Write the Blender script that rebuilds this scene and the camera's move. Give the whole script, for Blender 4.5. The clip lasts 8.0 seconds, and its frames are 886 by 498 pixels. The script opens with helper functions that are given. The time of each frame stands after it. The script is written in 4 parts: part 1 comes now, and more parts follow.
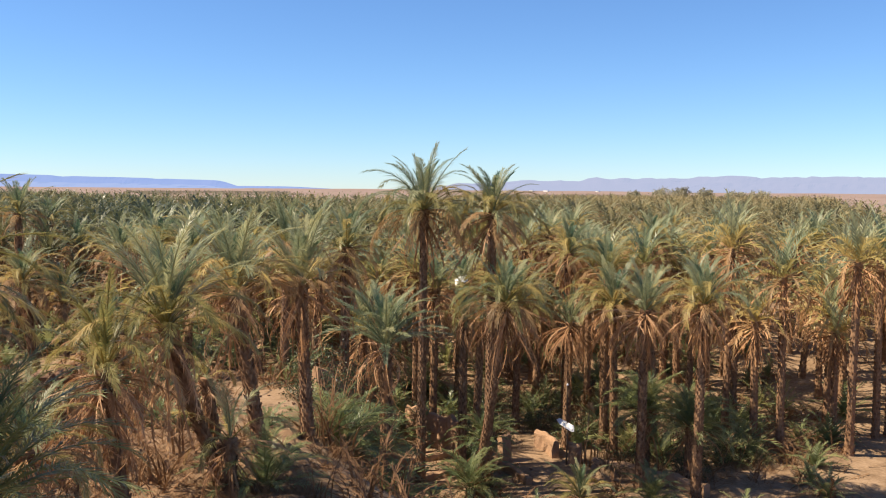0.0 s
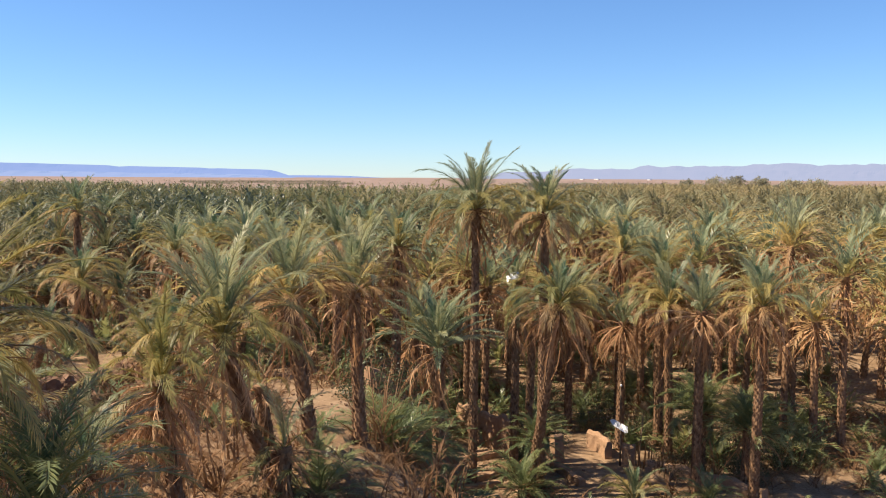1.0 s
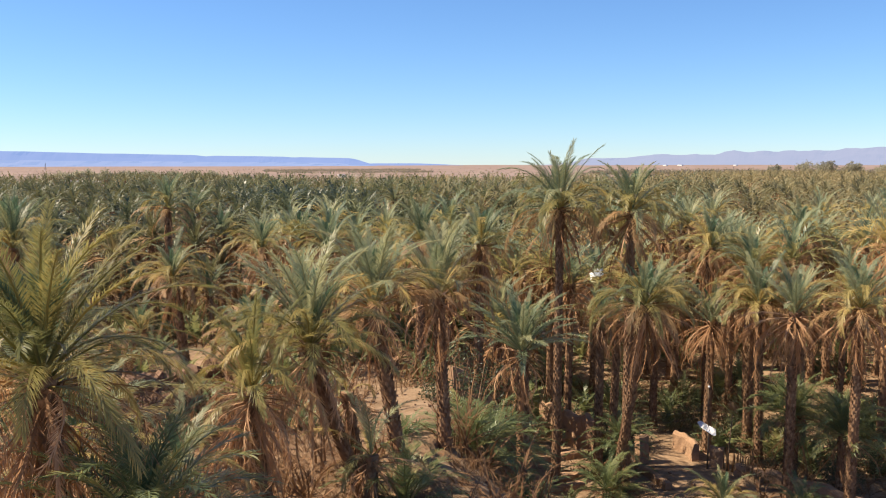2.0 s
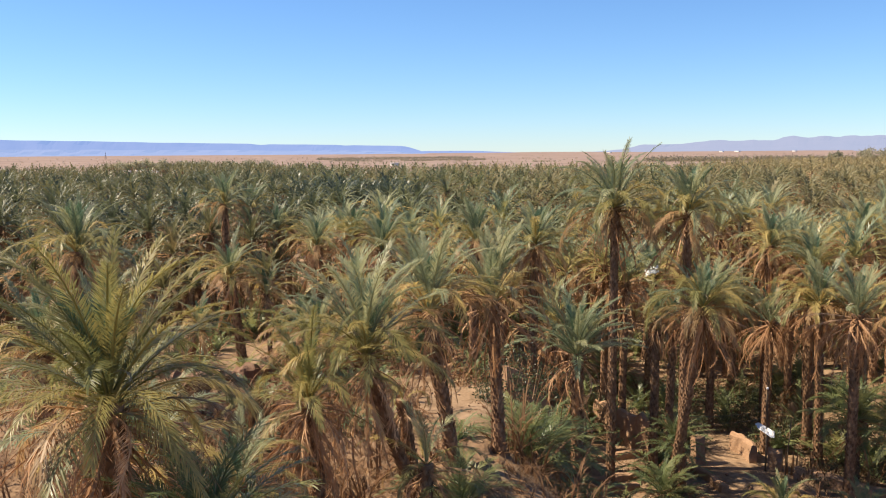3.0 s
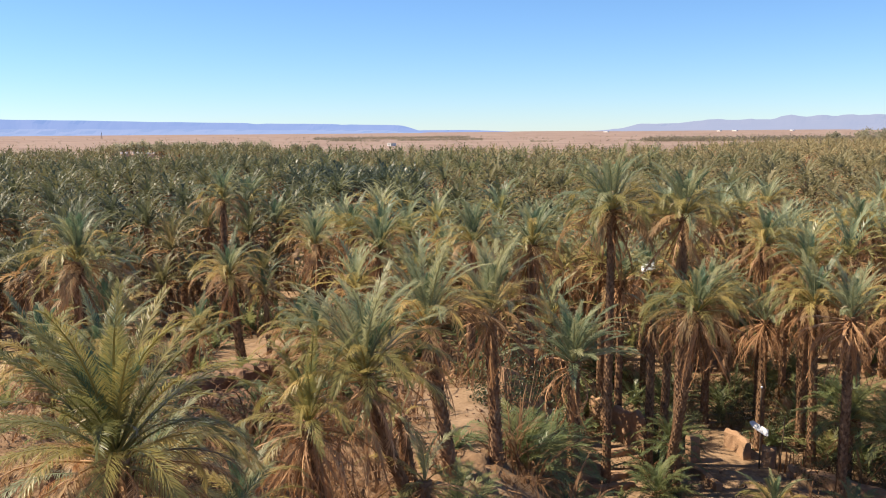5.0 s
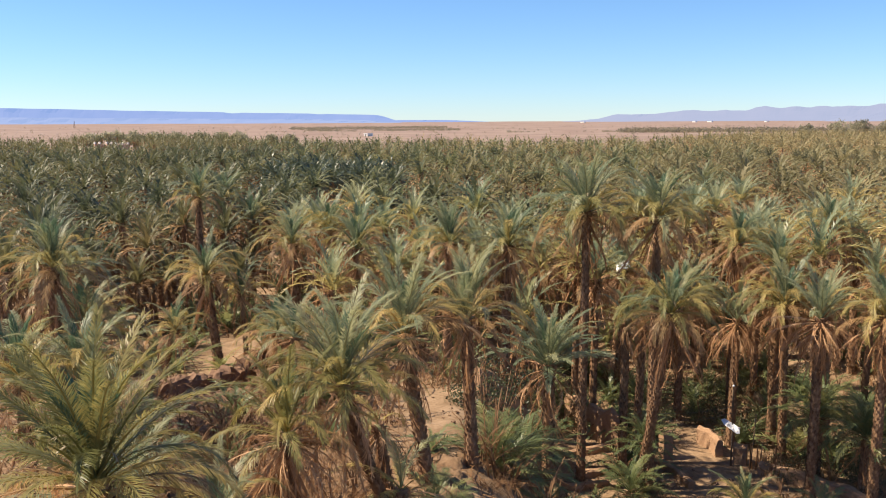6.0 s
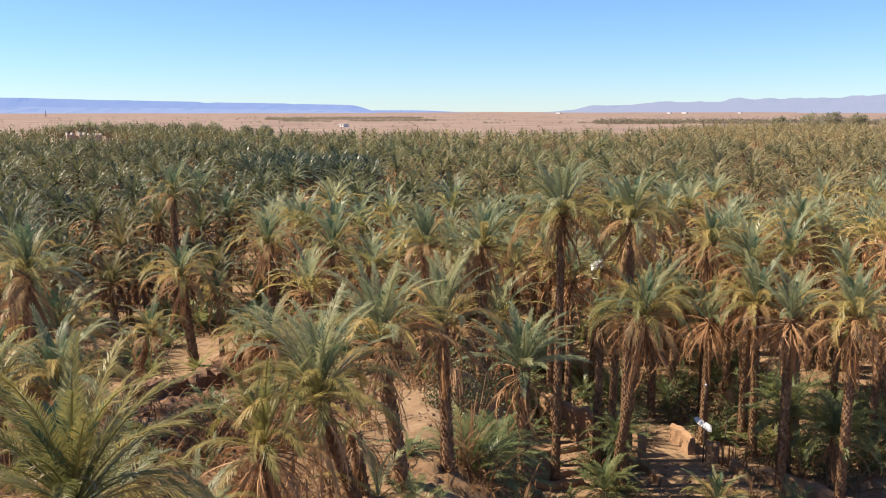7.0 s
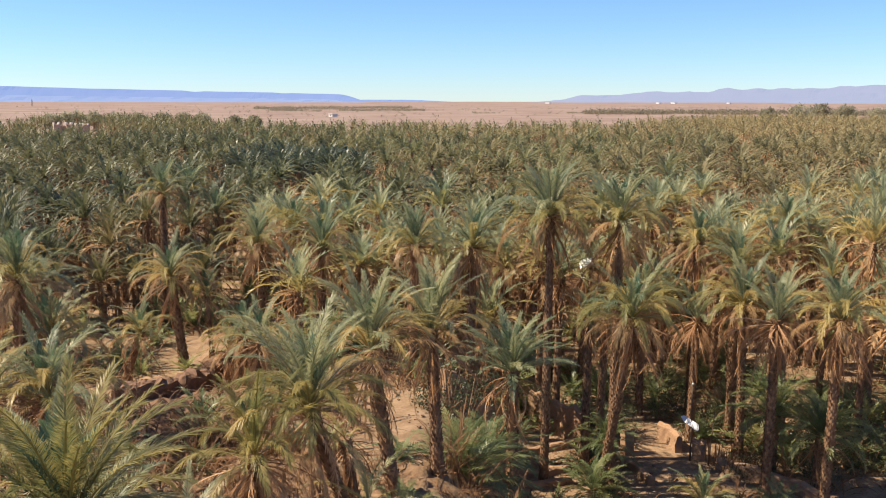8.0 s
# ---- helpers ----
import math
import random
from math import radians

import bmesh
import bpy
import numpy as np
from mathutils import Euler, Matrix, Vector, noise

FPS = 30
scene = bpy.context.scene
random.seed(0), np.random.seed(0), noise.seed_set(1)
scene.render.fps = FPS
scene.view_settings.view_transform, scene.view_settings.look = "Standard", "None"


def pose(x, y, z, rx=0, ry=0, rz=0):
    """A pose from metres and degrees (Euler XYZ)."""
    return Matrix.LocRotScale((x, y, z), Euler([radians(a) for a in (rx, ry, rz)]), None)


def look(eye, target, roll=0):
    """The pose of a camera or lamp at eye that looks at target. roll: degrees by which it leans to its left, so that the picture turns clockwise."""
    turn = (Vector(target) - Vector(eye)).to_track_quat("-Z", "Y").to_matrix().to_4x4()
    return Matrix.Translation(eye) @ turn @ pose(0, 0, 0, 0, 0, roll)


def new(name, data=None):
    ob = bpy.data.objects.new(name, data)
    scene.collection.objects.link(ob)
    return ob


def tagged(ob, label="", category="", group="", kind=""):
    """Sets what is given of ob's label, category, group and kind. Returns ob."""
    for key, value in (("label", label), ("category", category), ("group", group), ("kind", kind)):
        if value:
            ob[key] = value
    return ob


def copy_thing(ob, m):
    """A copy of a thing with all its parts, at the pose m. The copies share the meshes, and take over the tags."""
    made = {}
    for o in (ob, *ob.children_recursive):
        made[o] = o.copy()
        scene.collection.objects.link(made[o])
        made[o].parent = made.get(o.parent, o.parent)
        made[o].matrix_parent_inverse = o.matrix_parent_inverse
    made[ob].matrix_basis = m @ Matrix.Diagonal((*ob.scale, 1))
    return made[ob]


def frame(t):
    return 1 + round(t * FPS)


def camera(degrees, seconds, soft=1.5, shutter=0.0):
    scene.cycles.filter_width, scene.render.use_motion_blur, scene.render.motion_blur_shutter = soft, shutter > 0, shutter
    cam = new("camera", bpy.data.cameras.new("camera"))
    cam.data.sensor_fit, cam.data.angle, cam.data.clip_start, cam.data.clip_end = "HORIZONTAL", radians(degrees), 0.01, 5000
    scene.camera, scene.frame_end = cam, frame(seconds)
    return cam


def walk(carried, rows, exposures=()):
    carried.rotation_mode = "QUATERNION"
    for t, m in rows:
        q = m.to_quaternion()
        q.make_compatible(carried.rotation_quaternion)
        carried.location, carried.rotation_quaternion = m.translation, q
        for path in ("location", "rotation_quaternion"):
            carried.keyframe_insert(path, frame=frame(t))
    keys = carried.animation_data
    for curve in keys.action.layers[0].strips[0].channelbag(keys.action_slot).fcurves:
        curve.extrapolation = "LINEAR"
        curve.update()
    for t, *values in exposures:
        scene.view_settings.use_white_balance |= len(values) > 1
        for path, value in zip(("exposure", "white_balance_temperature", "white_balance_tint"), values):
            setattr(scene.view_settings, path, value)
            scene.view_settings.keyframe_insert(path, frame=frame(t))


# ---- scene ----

# ---------------------------------------------------------------- camera
cam = camera(52.21, 8.0, soft=1.0)
PATH = [
    (0, 0.000, -0.000, 16.000, -7.334, -3.720, 0.480),
    (0.5, -0.037, 0.187, 16.278, -6.066, -4.085, 0.441),
    (1, -0.097, 0.383, 16.555, -4.196, -4.460, 0.310),
    (1.5, -0.180, 0.548, 16.849, -1.679, -4.874, 0.088),
    (2, -0.269, 0.637, 17.163, 0.859, -5.273, -0.136),
    (3.5, -0.379, 0.713, 18.110, 4.668, -6.415, -0.490),
    (4, -0.391, 0.689, 18.411, 4.689, -6.739, -0.506),
    (4.5, -0.374, 0.627, 18.711, 4.485, -7.047, -0.512),
    (6, -0.325, 0.366, 19.652, 2.531, -8.011, -0.250),
    (6.5, -0.309, 0.292, 19.964, 1.675, -8.312, -0.150),
    (7, -0.310, 0.235, 20.277, 1.011, -8.616, -0.068),
    (7.5, -0.322, 0.191, 20.587, 0.543, -8.942, 0.012),
    (8, -0.326, 0.151, 20.900, 0.314, -9.272, 0.081),
]
walk(cam, [(t, pose(x, y, z, 90 + pitch, 0, yaw) @ pose(0, 0, 0, 0, 0, roll)) for t, x, y, z, yaw, pitch, roll in PATH],
     exposures=[(0, 1.0), (8, 1.0)])

# ---------------------------------------------------------------- light
SUN_TO = Vector((-0.66, 0.02, 0.75)).normalized()
world = bpy.data.worlds.new("world")
scene.world = world
world.use_nodes = True
wn = world.node_tree.nodes
sky = wn.new("ShaderNodeTexSky")
sky.sky_type = "NISHITA"
sky.sun_disc = False
sky.sun_elevation = math.asin(SUN_TO.z)
sky.sun_rotation = math.atan2(SUN_TO.x, SUN_TO.y)
sky.air_density, sky.dust_density, sky.ozone_density = 0.9, 0.0, 9.0
tint = wn.new("ShaderNodeMix")
tint.data_type, tint.blend_type = "RGBA", "MULTIPLY"
tint.inputs[0].default_value = 1.0
tint.inputs[7].default_value = (0.92, 0.98, 1.045, 1)
world.node_tree.links.new(sky.outputs[0], tint.inputs[6])
world.node_tree.links.new(tint.outputs[2], wn["Background"].inputs[0])
wn["Background"].inputs[1].default_value = 0.077
sun = new("sun", bpy.data.lights.new("sun", "SUN"))
sun.data.energy, sun.data.angle, sun.data.color = 5.0, radians(0.53), (1.0, 0.845, 0.65)
sun.matrix_world = look(SUN_TO * 50, (0, 0, 0))

# ---------------------------------------------------------------- materials


def shader(name, rough=0.8, spec=0.3):
    m = bpy.data.materials.new(name)
    m.use_nodes = True
    nodes, links = m.node_tree.nodes, m.node_tree.links
    b = nodes["Principled BSDF"]
    b.inputs["Roughness"].default_value = rough
    b.inputs["Specular IOR Level"].default_value = spec
    return m, nodes, links, b


def ramp(nodes, stops):
    r = nodes.new("ShaderNodeValToRGB")
    el = r.color_ramp.elements
    while len(el) < len(stops):
        el.new(0.5)
    for e, (p, c) in zip(el, stops):
        e.position, e.color = p, (*c, 1)
    return r


def maths(nodes, links, op, a, b):
    n = nodes.new("ShaderNodeMath")
    n.operation = op
    for i, v in enumerate((a, b)):
        if isinstance(v, (int, float)):
            n.inputs[i].default_value = v
        else:
            links.new(v, n.inputs[i])
    return n.outputs[0]


def noise_tex(nodes, links, scale, detail=6.0, world_space=True, rough=0.6):
    n = nodes.new("ShaderNodeTexNoise")
    n.inputs["Scale"].default_value = scale
    n.inputs["Detail"].default_value = detail
    n.inputs["Roughness"].default_value = rough
    src = nodes.new("ShaderNodeNewGeometry").outputs["Position"] if world_space else nodes.new("ShaderNodeTexCoord").outputs["Object"]
    links.new(src, n.inputs["Vector"])
    return n.outputs["Fac"]


def leaf_material(name, stops, through_part=0.3, rough=0.45, patch=0.05):
    """Leaves: the hue varies from frond to frond, leaflet to leaflet and in broad patches; some light passes through."""
    m, nodes, links, b = shader(name, rough, 0.36)
    info = nodes.new("ShaderNodeObjectInfo").outputs["Random"]
    isl = nodes.new("ShaderNodeNewGeometry").outputs["Random Per Island"]
    broad = noise_tex(nodes, links, patch, 3.0)
    f = maths(nodes, links, "MULTIPLY", info, 0.45)
    f = maths(nodes, links, "ADD", f, maths(nodes, links, "MULTIPLY", isl, 0.35))
    f = maths(nodes, links, "ADD", f, maths(nodes, links, "MULTIPLY", maths(nodes, links, "SUBTRACT", broad, 0.35), 0.7))
    r = ramp(nodes, stops)
    links.new(f, r.inputs[0])
    links.new(r.outputs[0], b.inputs["Base Color"])
    tr = nodes.new("ShaderNodeBsdfTranslucent")
    links.new(r.outputs[0], tr.inputs["Color"])
    mix = nodes.new("ShaderNodeMixShader")
    mix.inputs[0].default_value = through_part
    links.new(b.outputs[0], mix.inputs[1])
    links.new(tr.outputs[0], mix.inputs[2])
    links.new(mix.outputs[0], nodes["Material Output"].inputs[0])
    return m


def earth_material(name, stops, fine=3.0, coarse=0.25, bump=0.5, rough=0.95):
    m, nodes, links, b = shader(name, rough, 0.15)
    a, c = noise_tex(nodes, links, fine, 8.0), noise_tex(nodes, links, coarse, 4.0)
    f = maths(nodes, links, "ADD", maths(nodes, links, "MULTIPLY", a, 0.5), maths(nodes, links, "MULTIPLY", c, 0.5))
    r = ramp(nodes, stops)
    links.new(f, r.inputs[0])
    links.new(r.outputs[0], b.inputs["Base Color"])
    bp = nodes.new("ShaderNodeBump")
    bp.inputs["Strength"].default_value, bp.inputs["Distance"].default_value = bump, 0.08
    links.new(a, bp.inputs["Height"])
    links.new(bp.outputs[0], b.inputs["Normal"])
    return m


GREEN = leaf_material("palm_leaf_green", [(0.1, (0.144, 0.158, 0.065)), (0.35, (0.283, 0.263, 0.100)), (0.65, (0.439, 0.347, 0.124)), (1.0, (0.578, 0.412, 0.161))], 0.45, 0.4)
COOL = leaf_material("palm_leaf_inner", [(0.1, (0.111, 0.164, 0.101)), (0.45, (0.249, 0.287, 0.166)), (1.0, (0.484, 0.446, 0.234))], 0.45, 0.4)
FRESH = leaf_material("palm_leaf_fresh", [(0.1, (0.099, 0.118, 0.043)), (0.45, (0.226, 0.222, 0.080)), (1.0, (0.473, 0.365, 0.123))], 0.48, 0.38)
OLD = leaf_material("palm_leaf_old", [(0.1, (0.194, 0.134, 0.064)), (0.5, (0.373, 0.238, 0.109)), (1.0, (0.536, 0.336, 0.161))], 0.42, 0.5)
HEART = leaf_material("palm_leaf_heart", [(0.1, (0.064, 0.122, 0.077)), (0.6, (0.130, 0.204, 0.119)), (1.0, (0.249, 0.303, 0.161))], 0.4, 0.38)
YOUNG = leaf_material("palm_leaf_young", [(0.1, (0.100, 0.150, 0.071)), (0.6, (0.213, 0.240, 0.101)), (1.0, (0.388, 0.342, 0.132))], 0.44, 0.38)
DRY = leaf_material("palm_leaf_dry", [(0.1, (0.227, 0.112, 0.050)), (0.5, (0.433, 0.242, 0.119)), (0.8, (0.556, 0.347, 0.189)), (1.0, (0.639, 0.456, 0.284))], 0.3, 0.65)
HANG = leaf_material("palm_leaf_hanging", [(0.1, (0.218, 0.108, 0.050)), (0.5, (0.425, 0.230, 0.107)), (0.8, (0.557, 0.332, 0.167)), (1.0, (0.655, 0.443, 0.257))], 0.28, 0.7)
# Dry frond browns at roughly half their value.
DRYLOW = leaf_material("palm_leaf_dry_dark", [(0.1, (0.122, 0.060, 0.028)), (0.5, (0.230, 0.127, 0.058)), (0.85, (0.334, 0.202, 0.098)), (1.0, (0.416, 0.275, 0.150))], 0.25, 0.75)
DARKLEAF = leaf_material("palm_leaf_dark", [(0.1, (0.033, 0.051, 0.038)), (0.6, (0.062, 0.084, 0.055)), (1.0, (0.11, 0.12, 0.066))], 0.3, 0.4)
FARCOOL = leaf_material("far_palm_leaf_green", [(0.1, (0.083, 0.103, 0.063)), (0.4, (0.163, 0.176, 0.086)), (0.75, (0.298, 0.257, 0.105)), (1.0, (0.430, 0.312, 0.136))], 0.4, 0.55, 0.02)
PALE = leaf_material("dry_spathe", [(0.2, (0.292, 0.241, 0.139)), (0.9, (0.402, 0.35, 0.241))], 0.2, 0.6)
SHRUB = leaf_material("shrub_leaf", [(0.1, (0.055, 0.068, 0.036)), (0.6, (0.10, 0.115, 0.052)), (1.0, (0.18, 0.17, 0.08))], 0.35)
# Far scrub and trees: distance haze put into the colour as paleness.
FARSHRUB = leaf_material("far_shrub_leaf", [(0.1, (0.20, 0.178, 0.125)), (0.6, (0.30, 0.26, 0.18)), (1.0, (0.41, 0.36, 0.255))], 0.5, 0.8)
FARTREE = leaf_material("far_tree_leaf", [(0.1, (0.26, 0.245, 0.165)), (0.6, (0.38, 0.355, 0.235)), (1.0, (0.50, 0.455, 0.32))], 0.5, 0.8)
FARLEAF = leaf_material("far_palm_leaf", [(0.1, (0.118, 0.120, 0.064)), (0.4, (0.225, 0.202, 0.101)), (0.7, (0.34, 0.275, 0.136)), (1.0, (0.465, 0.36, 0.19))], 0.40, 0.6, 0.03)
# Far green leaf made cooler and darker, the left grove's shade included.
SHADEGREEN = leaf_material("palm_leaf_shade_green", [(0.1, (0.054, 0.071, 0.045)), (0.4, (0.104, 0.117, 0.061)), (0.75, (0.177, 0.161, 0.071)), (1.0, (0.266, 0.199, 0.088))], 0.35, 0.5, 0.02)


def bark_material():
    m, nodes, links, b = shader("palm_bark", 0.9, 0.15)
    isl = nodes.new("ShaderNodeNewGeometry").outputs["Random Per Island"]
    n = noise_tex(nodes, links, 9.0, 6.0, False)
    f = maths(nodes, links, "ADD", maths(nodes, links, "MULTIPLY", isl, 0.55), maths(nodes, links, "MULTIPLY", n, 0.5))
    r = ramp(nodes, [(0.15, (0.082, 0.046, 0.027)), (0.55, (0.225, 0.132, 0.075)), (0.95, (0.41, 0.275, 0.165))])
    links.new(f, r.inputs[0])
    links.new(r.outputs[0], b.inputs["Base Color"])
    bp = nodes.new("ShaderNodeBump")
    bp.inputs["Strength"].default_value, bp.inputs["Distance"].default_value = 0.6, 0.04
    links.new(n, bp.inputs["Height"])
    links.new(bp.outputs[0], b.inputs["Normal"])
    return m


BARK = bark_material()
MUD = earth_material("mud_wall", [(0.25, (0.23, 0.135, 0.08)), (0.55, (0.34, 0.215, 0.13)), (0.8, (0.43, 0.29, 0.185))], 4.0, 0.5, 0.8)
RUBBLE = earth_material("dark_earth_rubble", [(0.3, (0.11, 0.064, 0.042)), (0.5, (0.20, 0.122, 0.080)), (0.75, (0.31, 0.205, 0.135))], 5.0, 0.9, 1.0)
BROWNSOIL = earth_material("brown_litter_shade", [(0.3, (0.11, 0.068, 0.04)), (0.5, (0.205, 0.132, 0.078)), (0.75, (0.31, 0.212, 0.132))], 7.0, 0.8, 1.0)
PISE = earth_material("pise_house", [(0.3, (0.40, 0.27, 0.20)), (0.7, (0.52, 0.38, 0.30))], 0.8, 0.1, 0.2)
LIME = earth_material("whitewash", [(0.3, (0.66, 0.62, 0.57)), (0.7, (0.80, 0.77, 0.72))], 1.5, 0.2, 0.2, 0.8)


def ground_material():
    """Sandy soil with litter under the palms, paler pink desert beyond the grove."""
    m, nodes, links, b = shader("sandy_soil", 0.97, 0.1)
    fine, mid, wide = noise_tex(nodes, links, 5.0, 8.0), noise_tex(nodes, links, 0.6, 6.0), noise_tex(nodes, links, 0.012, 5.0)
    f = maths(nodes, links, "ADD", maths(nodes, links, "MULTIPLY", fine, 0.4), maths(nodes, links, "MULTIPLY", mid, 0.6))
    soil = ramp(nodes, [(0.30, (0.115, 0.072, 0.04)), (0.46, (0.216, 0.144, 0.086)), (0.58, (0.302, 0.209, 0.13)), (0.78, (0.36, 0.259, 0.173))])
    links.new(f, soil.inputs[0])
    far = ramp(nodes, [(0.3, (0.185, 0.131, 0.107)), (0.5, (0.245, 0.180, 0.147)), (0.72, (0.29, 0.224, 0.188))])
    links.new(wide, far.inputs[0])
    pos = nodes.new("ShaderNodeSeparateXYZ")
    links.new(nodes.new("ShaderNodeNewGeometry").outputs["Position"], pos.inputs[0])
    mr = nodes.new("ShaderNodeMapRange")
    mr.inputs[1].default_value, mr.inputs[2].default_value = 420.0, 640.0
    links.new(pos.outputs[1], mr.inputs[0])
    mix = nodes.new("ShaderNodeMix")
    mix.data_type = "RGBA"
    links.new(mr.outputs[0], mix.inputs[0])
    links.new(soil.outputs[0], mix.inputs[6])
    links.new(far.outputs[0], mix.inputs[7])
    links.new(mix.outputs[2], b.inputs["Base Color"])
    bp = nodes.new("ShaderNodeBump")
    bp.inputs["Strength"].default_value, bp.inputs["Distance"].default_value = 0.6, 0.12
    links.new(f, bp.inputs["Height"])
    links.new(bp.outputs[0], b.inputs["Normal"])
    return m


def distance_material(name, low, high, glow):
    """A far range of hills seen through kilometres of air: a dim rock colour, the air's haze added as emission."""
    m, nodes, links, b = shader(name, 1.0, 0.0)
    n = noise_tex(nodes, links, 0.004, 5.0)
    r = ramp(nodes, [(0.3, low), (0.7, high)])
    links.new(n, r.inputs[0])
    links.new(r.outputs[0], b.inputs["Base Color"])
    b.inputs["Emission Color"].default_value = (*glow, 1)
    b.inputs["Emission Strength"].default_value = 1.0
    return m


GROUND = ground_material()
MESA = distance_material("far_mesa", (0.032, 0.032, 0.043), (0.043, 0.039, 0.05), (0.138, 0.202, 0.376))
HAZEBAND = distance_material("mesa_foot_haze", (0.03, 0.028, 0.034), (0.04, 0.036, 0.042), (0.18, 0.238, 0.395))
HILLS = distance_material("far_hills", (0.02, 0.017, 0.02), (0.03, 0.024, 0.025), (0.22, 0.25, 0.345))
WHITE = shader("white_paint", 0.5)[0]
WHITE.node_tree.nodes["Principled BSDF"].inputs["Base Color"].default_value = (0.80, 0.81, 0.82, 1)
POLE = earth_material("weathered_pole", [(0.3, (0.115, 0.079, 0.05)), (0.7, (0.202, 0.144, 0.094))], 12.0, 2.0, 0.3)
STEEL = shader("dull_steel", 0.5)[0]
STEEL.node_tree.nodes["Principled BSDF"].inputs["Base Color"].default_value = (0.09, 0.085, 0.08, 1)

# ---------------------------------------------------------------- mesh helpers


def mesh_of(name, verts, faces, material, smooth=False):
    me = bpy.data.meshes.new(name)
    me.from_pydata([tuple(v) for v in verts], [], faces)
    me.materials.append(material)
    if smooth:
        me.polygons.foreach_set("use_smooth", [True] * len(me.polygons))
    me.update()
    return me


def child(name, mesh, parent, m=None, label=""):
    ob = new(name, mesh)
    ob.parent = parent
    if m is not None:
        ob.matrix_basis = m
    return tagged(ob, label) if label else ob


def bm_mesh(name, bm, material, smooth=False):
    me = bpy.data.meshes.new(name)
    bm.to_mesh(me)
    bm.free()
    me.materials.append(material)
    if smooth:
        me.polygons.foreach_set("use_smooth", [True] * len(me.polygons))
    return me


def step(a):
    a = min(max(a, 0.0), 1.0)
    return a * a * (3 - 2 * a)


def ground_z(x, y):
    """The soil: a higher terrace on one side that falls to a sunken path, level under the grove, a plain that rises far off."""
    d = math.hypot(x, y)
    left = 3.8 + 5.8 * math.exp(-(max(y, 18) - 20) / 25) - 1.7 * (1 - step((y - 20) / 14))
    right = 3.8 * step((y - 57) / 25) + 6.5 * (1 - step((y - 10) / 30))
    w = step((x + 1.5) / (6.5 + 7 * (1 - step((y - 24) / 14))))
    z = left * (1 - w) + right * w
    if d < 700:
        z += 0.25 * noise.noise((x * 0.11, y * 0.11, 3.0)) * step((120 - abs(y - 30)) / 100)
        if d < 120:
            z += 0.16 * noise.noise((x * 0.45, y * 0.45, 5.0)) + 0.05 * noise.noise((x * 1.3, y * 1.3, 8.0))
    z += 14.0 * max(0.0, (d - 700) / 3800)
    if d > 650:
        z += 1.5 * noise.noise((x * 0.004, y * 0.004, 7.0)) * min(1, (d - 650) / 500)
    return z


# ---------------------------------------------------------------- ground to the horizon
def build_ground():
    rings = [0.0]
    r = 1.0
    while r < 4900:
        rings.append(r)
        r += max(0.9, r * 0.028) if r < 700 else r * 0.05
    rings.append(4900)
    n = 300
    verts, faces = [(0, 0, ground_z(0, 0))], []
    for r in rings[1:]:
        for k in range(n):
            a = 2 * math.pi * k / n
            x, y = r * math.sin(a), r * math.cos(a)
            verts.append((x, y, ground_z(x, y)))
    for k in range(n):
        faces.append((0, 1 + (k + 1) % n, 1 + k))
    for j in range(len(rings) - 2):
        for k in range(n):
            a, b = 1 + j * n + k, 1 + j * n + (k + 1) % n
            faces.append((a, b, b + n, a + n))
    ob = new("ground", mesh_of("ground", verts, faces, GROUND, True))
    tagged(ob, "sandy ground of the grove and pink desert plain", "ground", kind="structure")


build_ground()


# ---------------------------------------------------------------- far hills
def ridge(name, label, material, far, az0, az1, profile, deep, seed):
    """A range of hills: rows of points from its foot to its crest and back down behind."""
    n = 160
    verts, faces = [], []
    rows = ((0.0, 0.0), (0.25, 0.35), (0.42, 0.75), (0.5, 1.0), (0.75, 0.9), (1.0, 0.0))
    for i in range(n + 1):
        u = i / n
        a = radians(az0 + (az1 - az0) * u)
        h = profile(u)
        for j, (q, hh) in enumerate(rows):
            d = far + deep * q + 35 * noise.noise((u * 40, j * 2.0, seed))
            rough = 1 + 0.18 * noise.noise((u * 60, j * 1.7, seed + 5)) if 0 < j < 3 else 1
            base = ground_z(d * math.sin(a), d * math.cos(a)) - 3
            verts.append((d * math.sin(a), d * math.cos(a), base + max(0.0, h) * hh * rough))
    m = len(rows)
    for i in range(n):
        for j in range(m - 1):
            a = i * m + j
            faces.append((a, a + m, a + m + 1, a + 1))
    tagged(new(name, mesh_of(name, verts, faces, material)), label, "hills", kind="structure")


def mesa_profile(u):
    h = 103.5 - 67.5 * max(u, 0.4) + 1.8 * noise.noise((u * 22, 0.3, 1.0))
    h -= 5 * math.exp(-((u - 0.749) / 0.010) ** 2) + 3 * math.exp(-((u - 0.87) / 0.008) ** 2)
    return h * step((1.0 - u) / 0.05)


def hills_profile(u):
    return 3 * step(u / 0.12) + (78 * min(1.1, (u / 0.343) ** 0.6) * 0.84 + 10 * noise.noise((u * 14, 1.3, 2.0)) + 9 * noise.noise((u * 42, 4.3, 2.0)) + 5 * noise.noise((u * 95, 7.1, 2.0))) * step(u / 0.12)


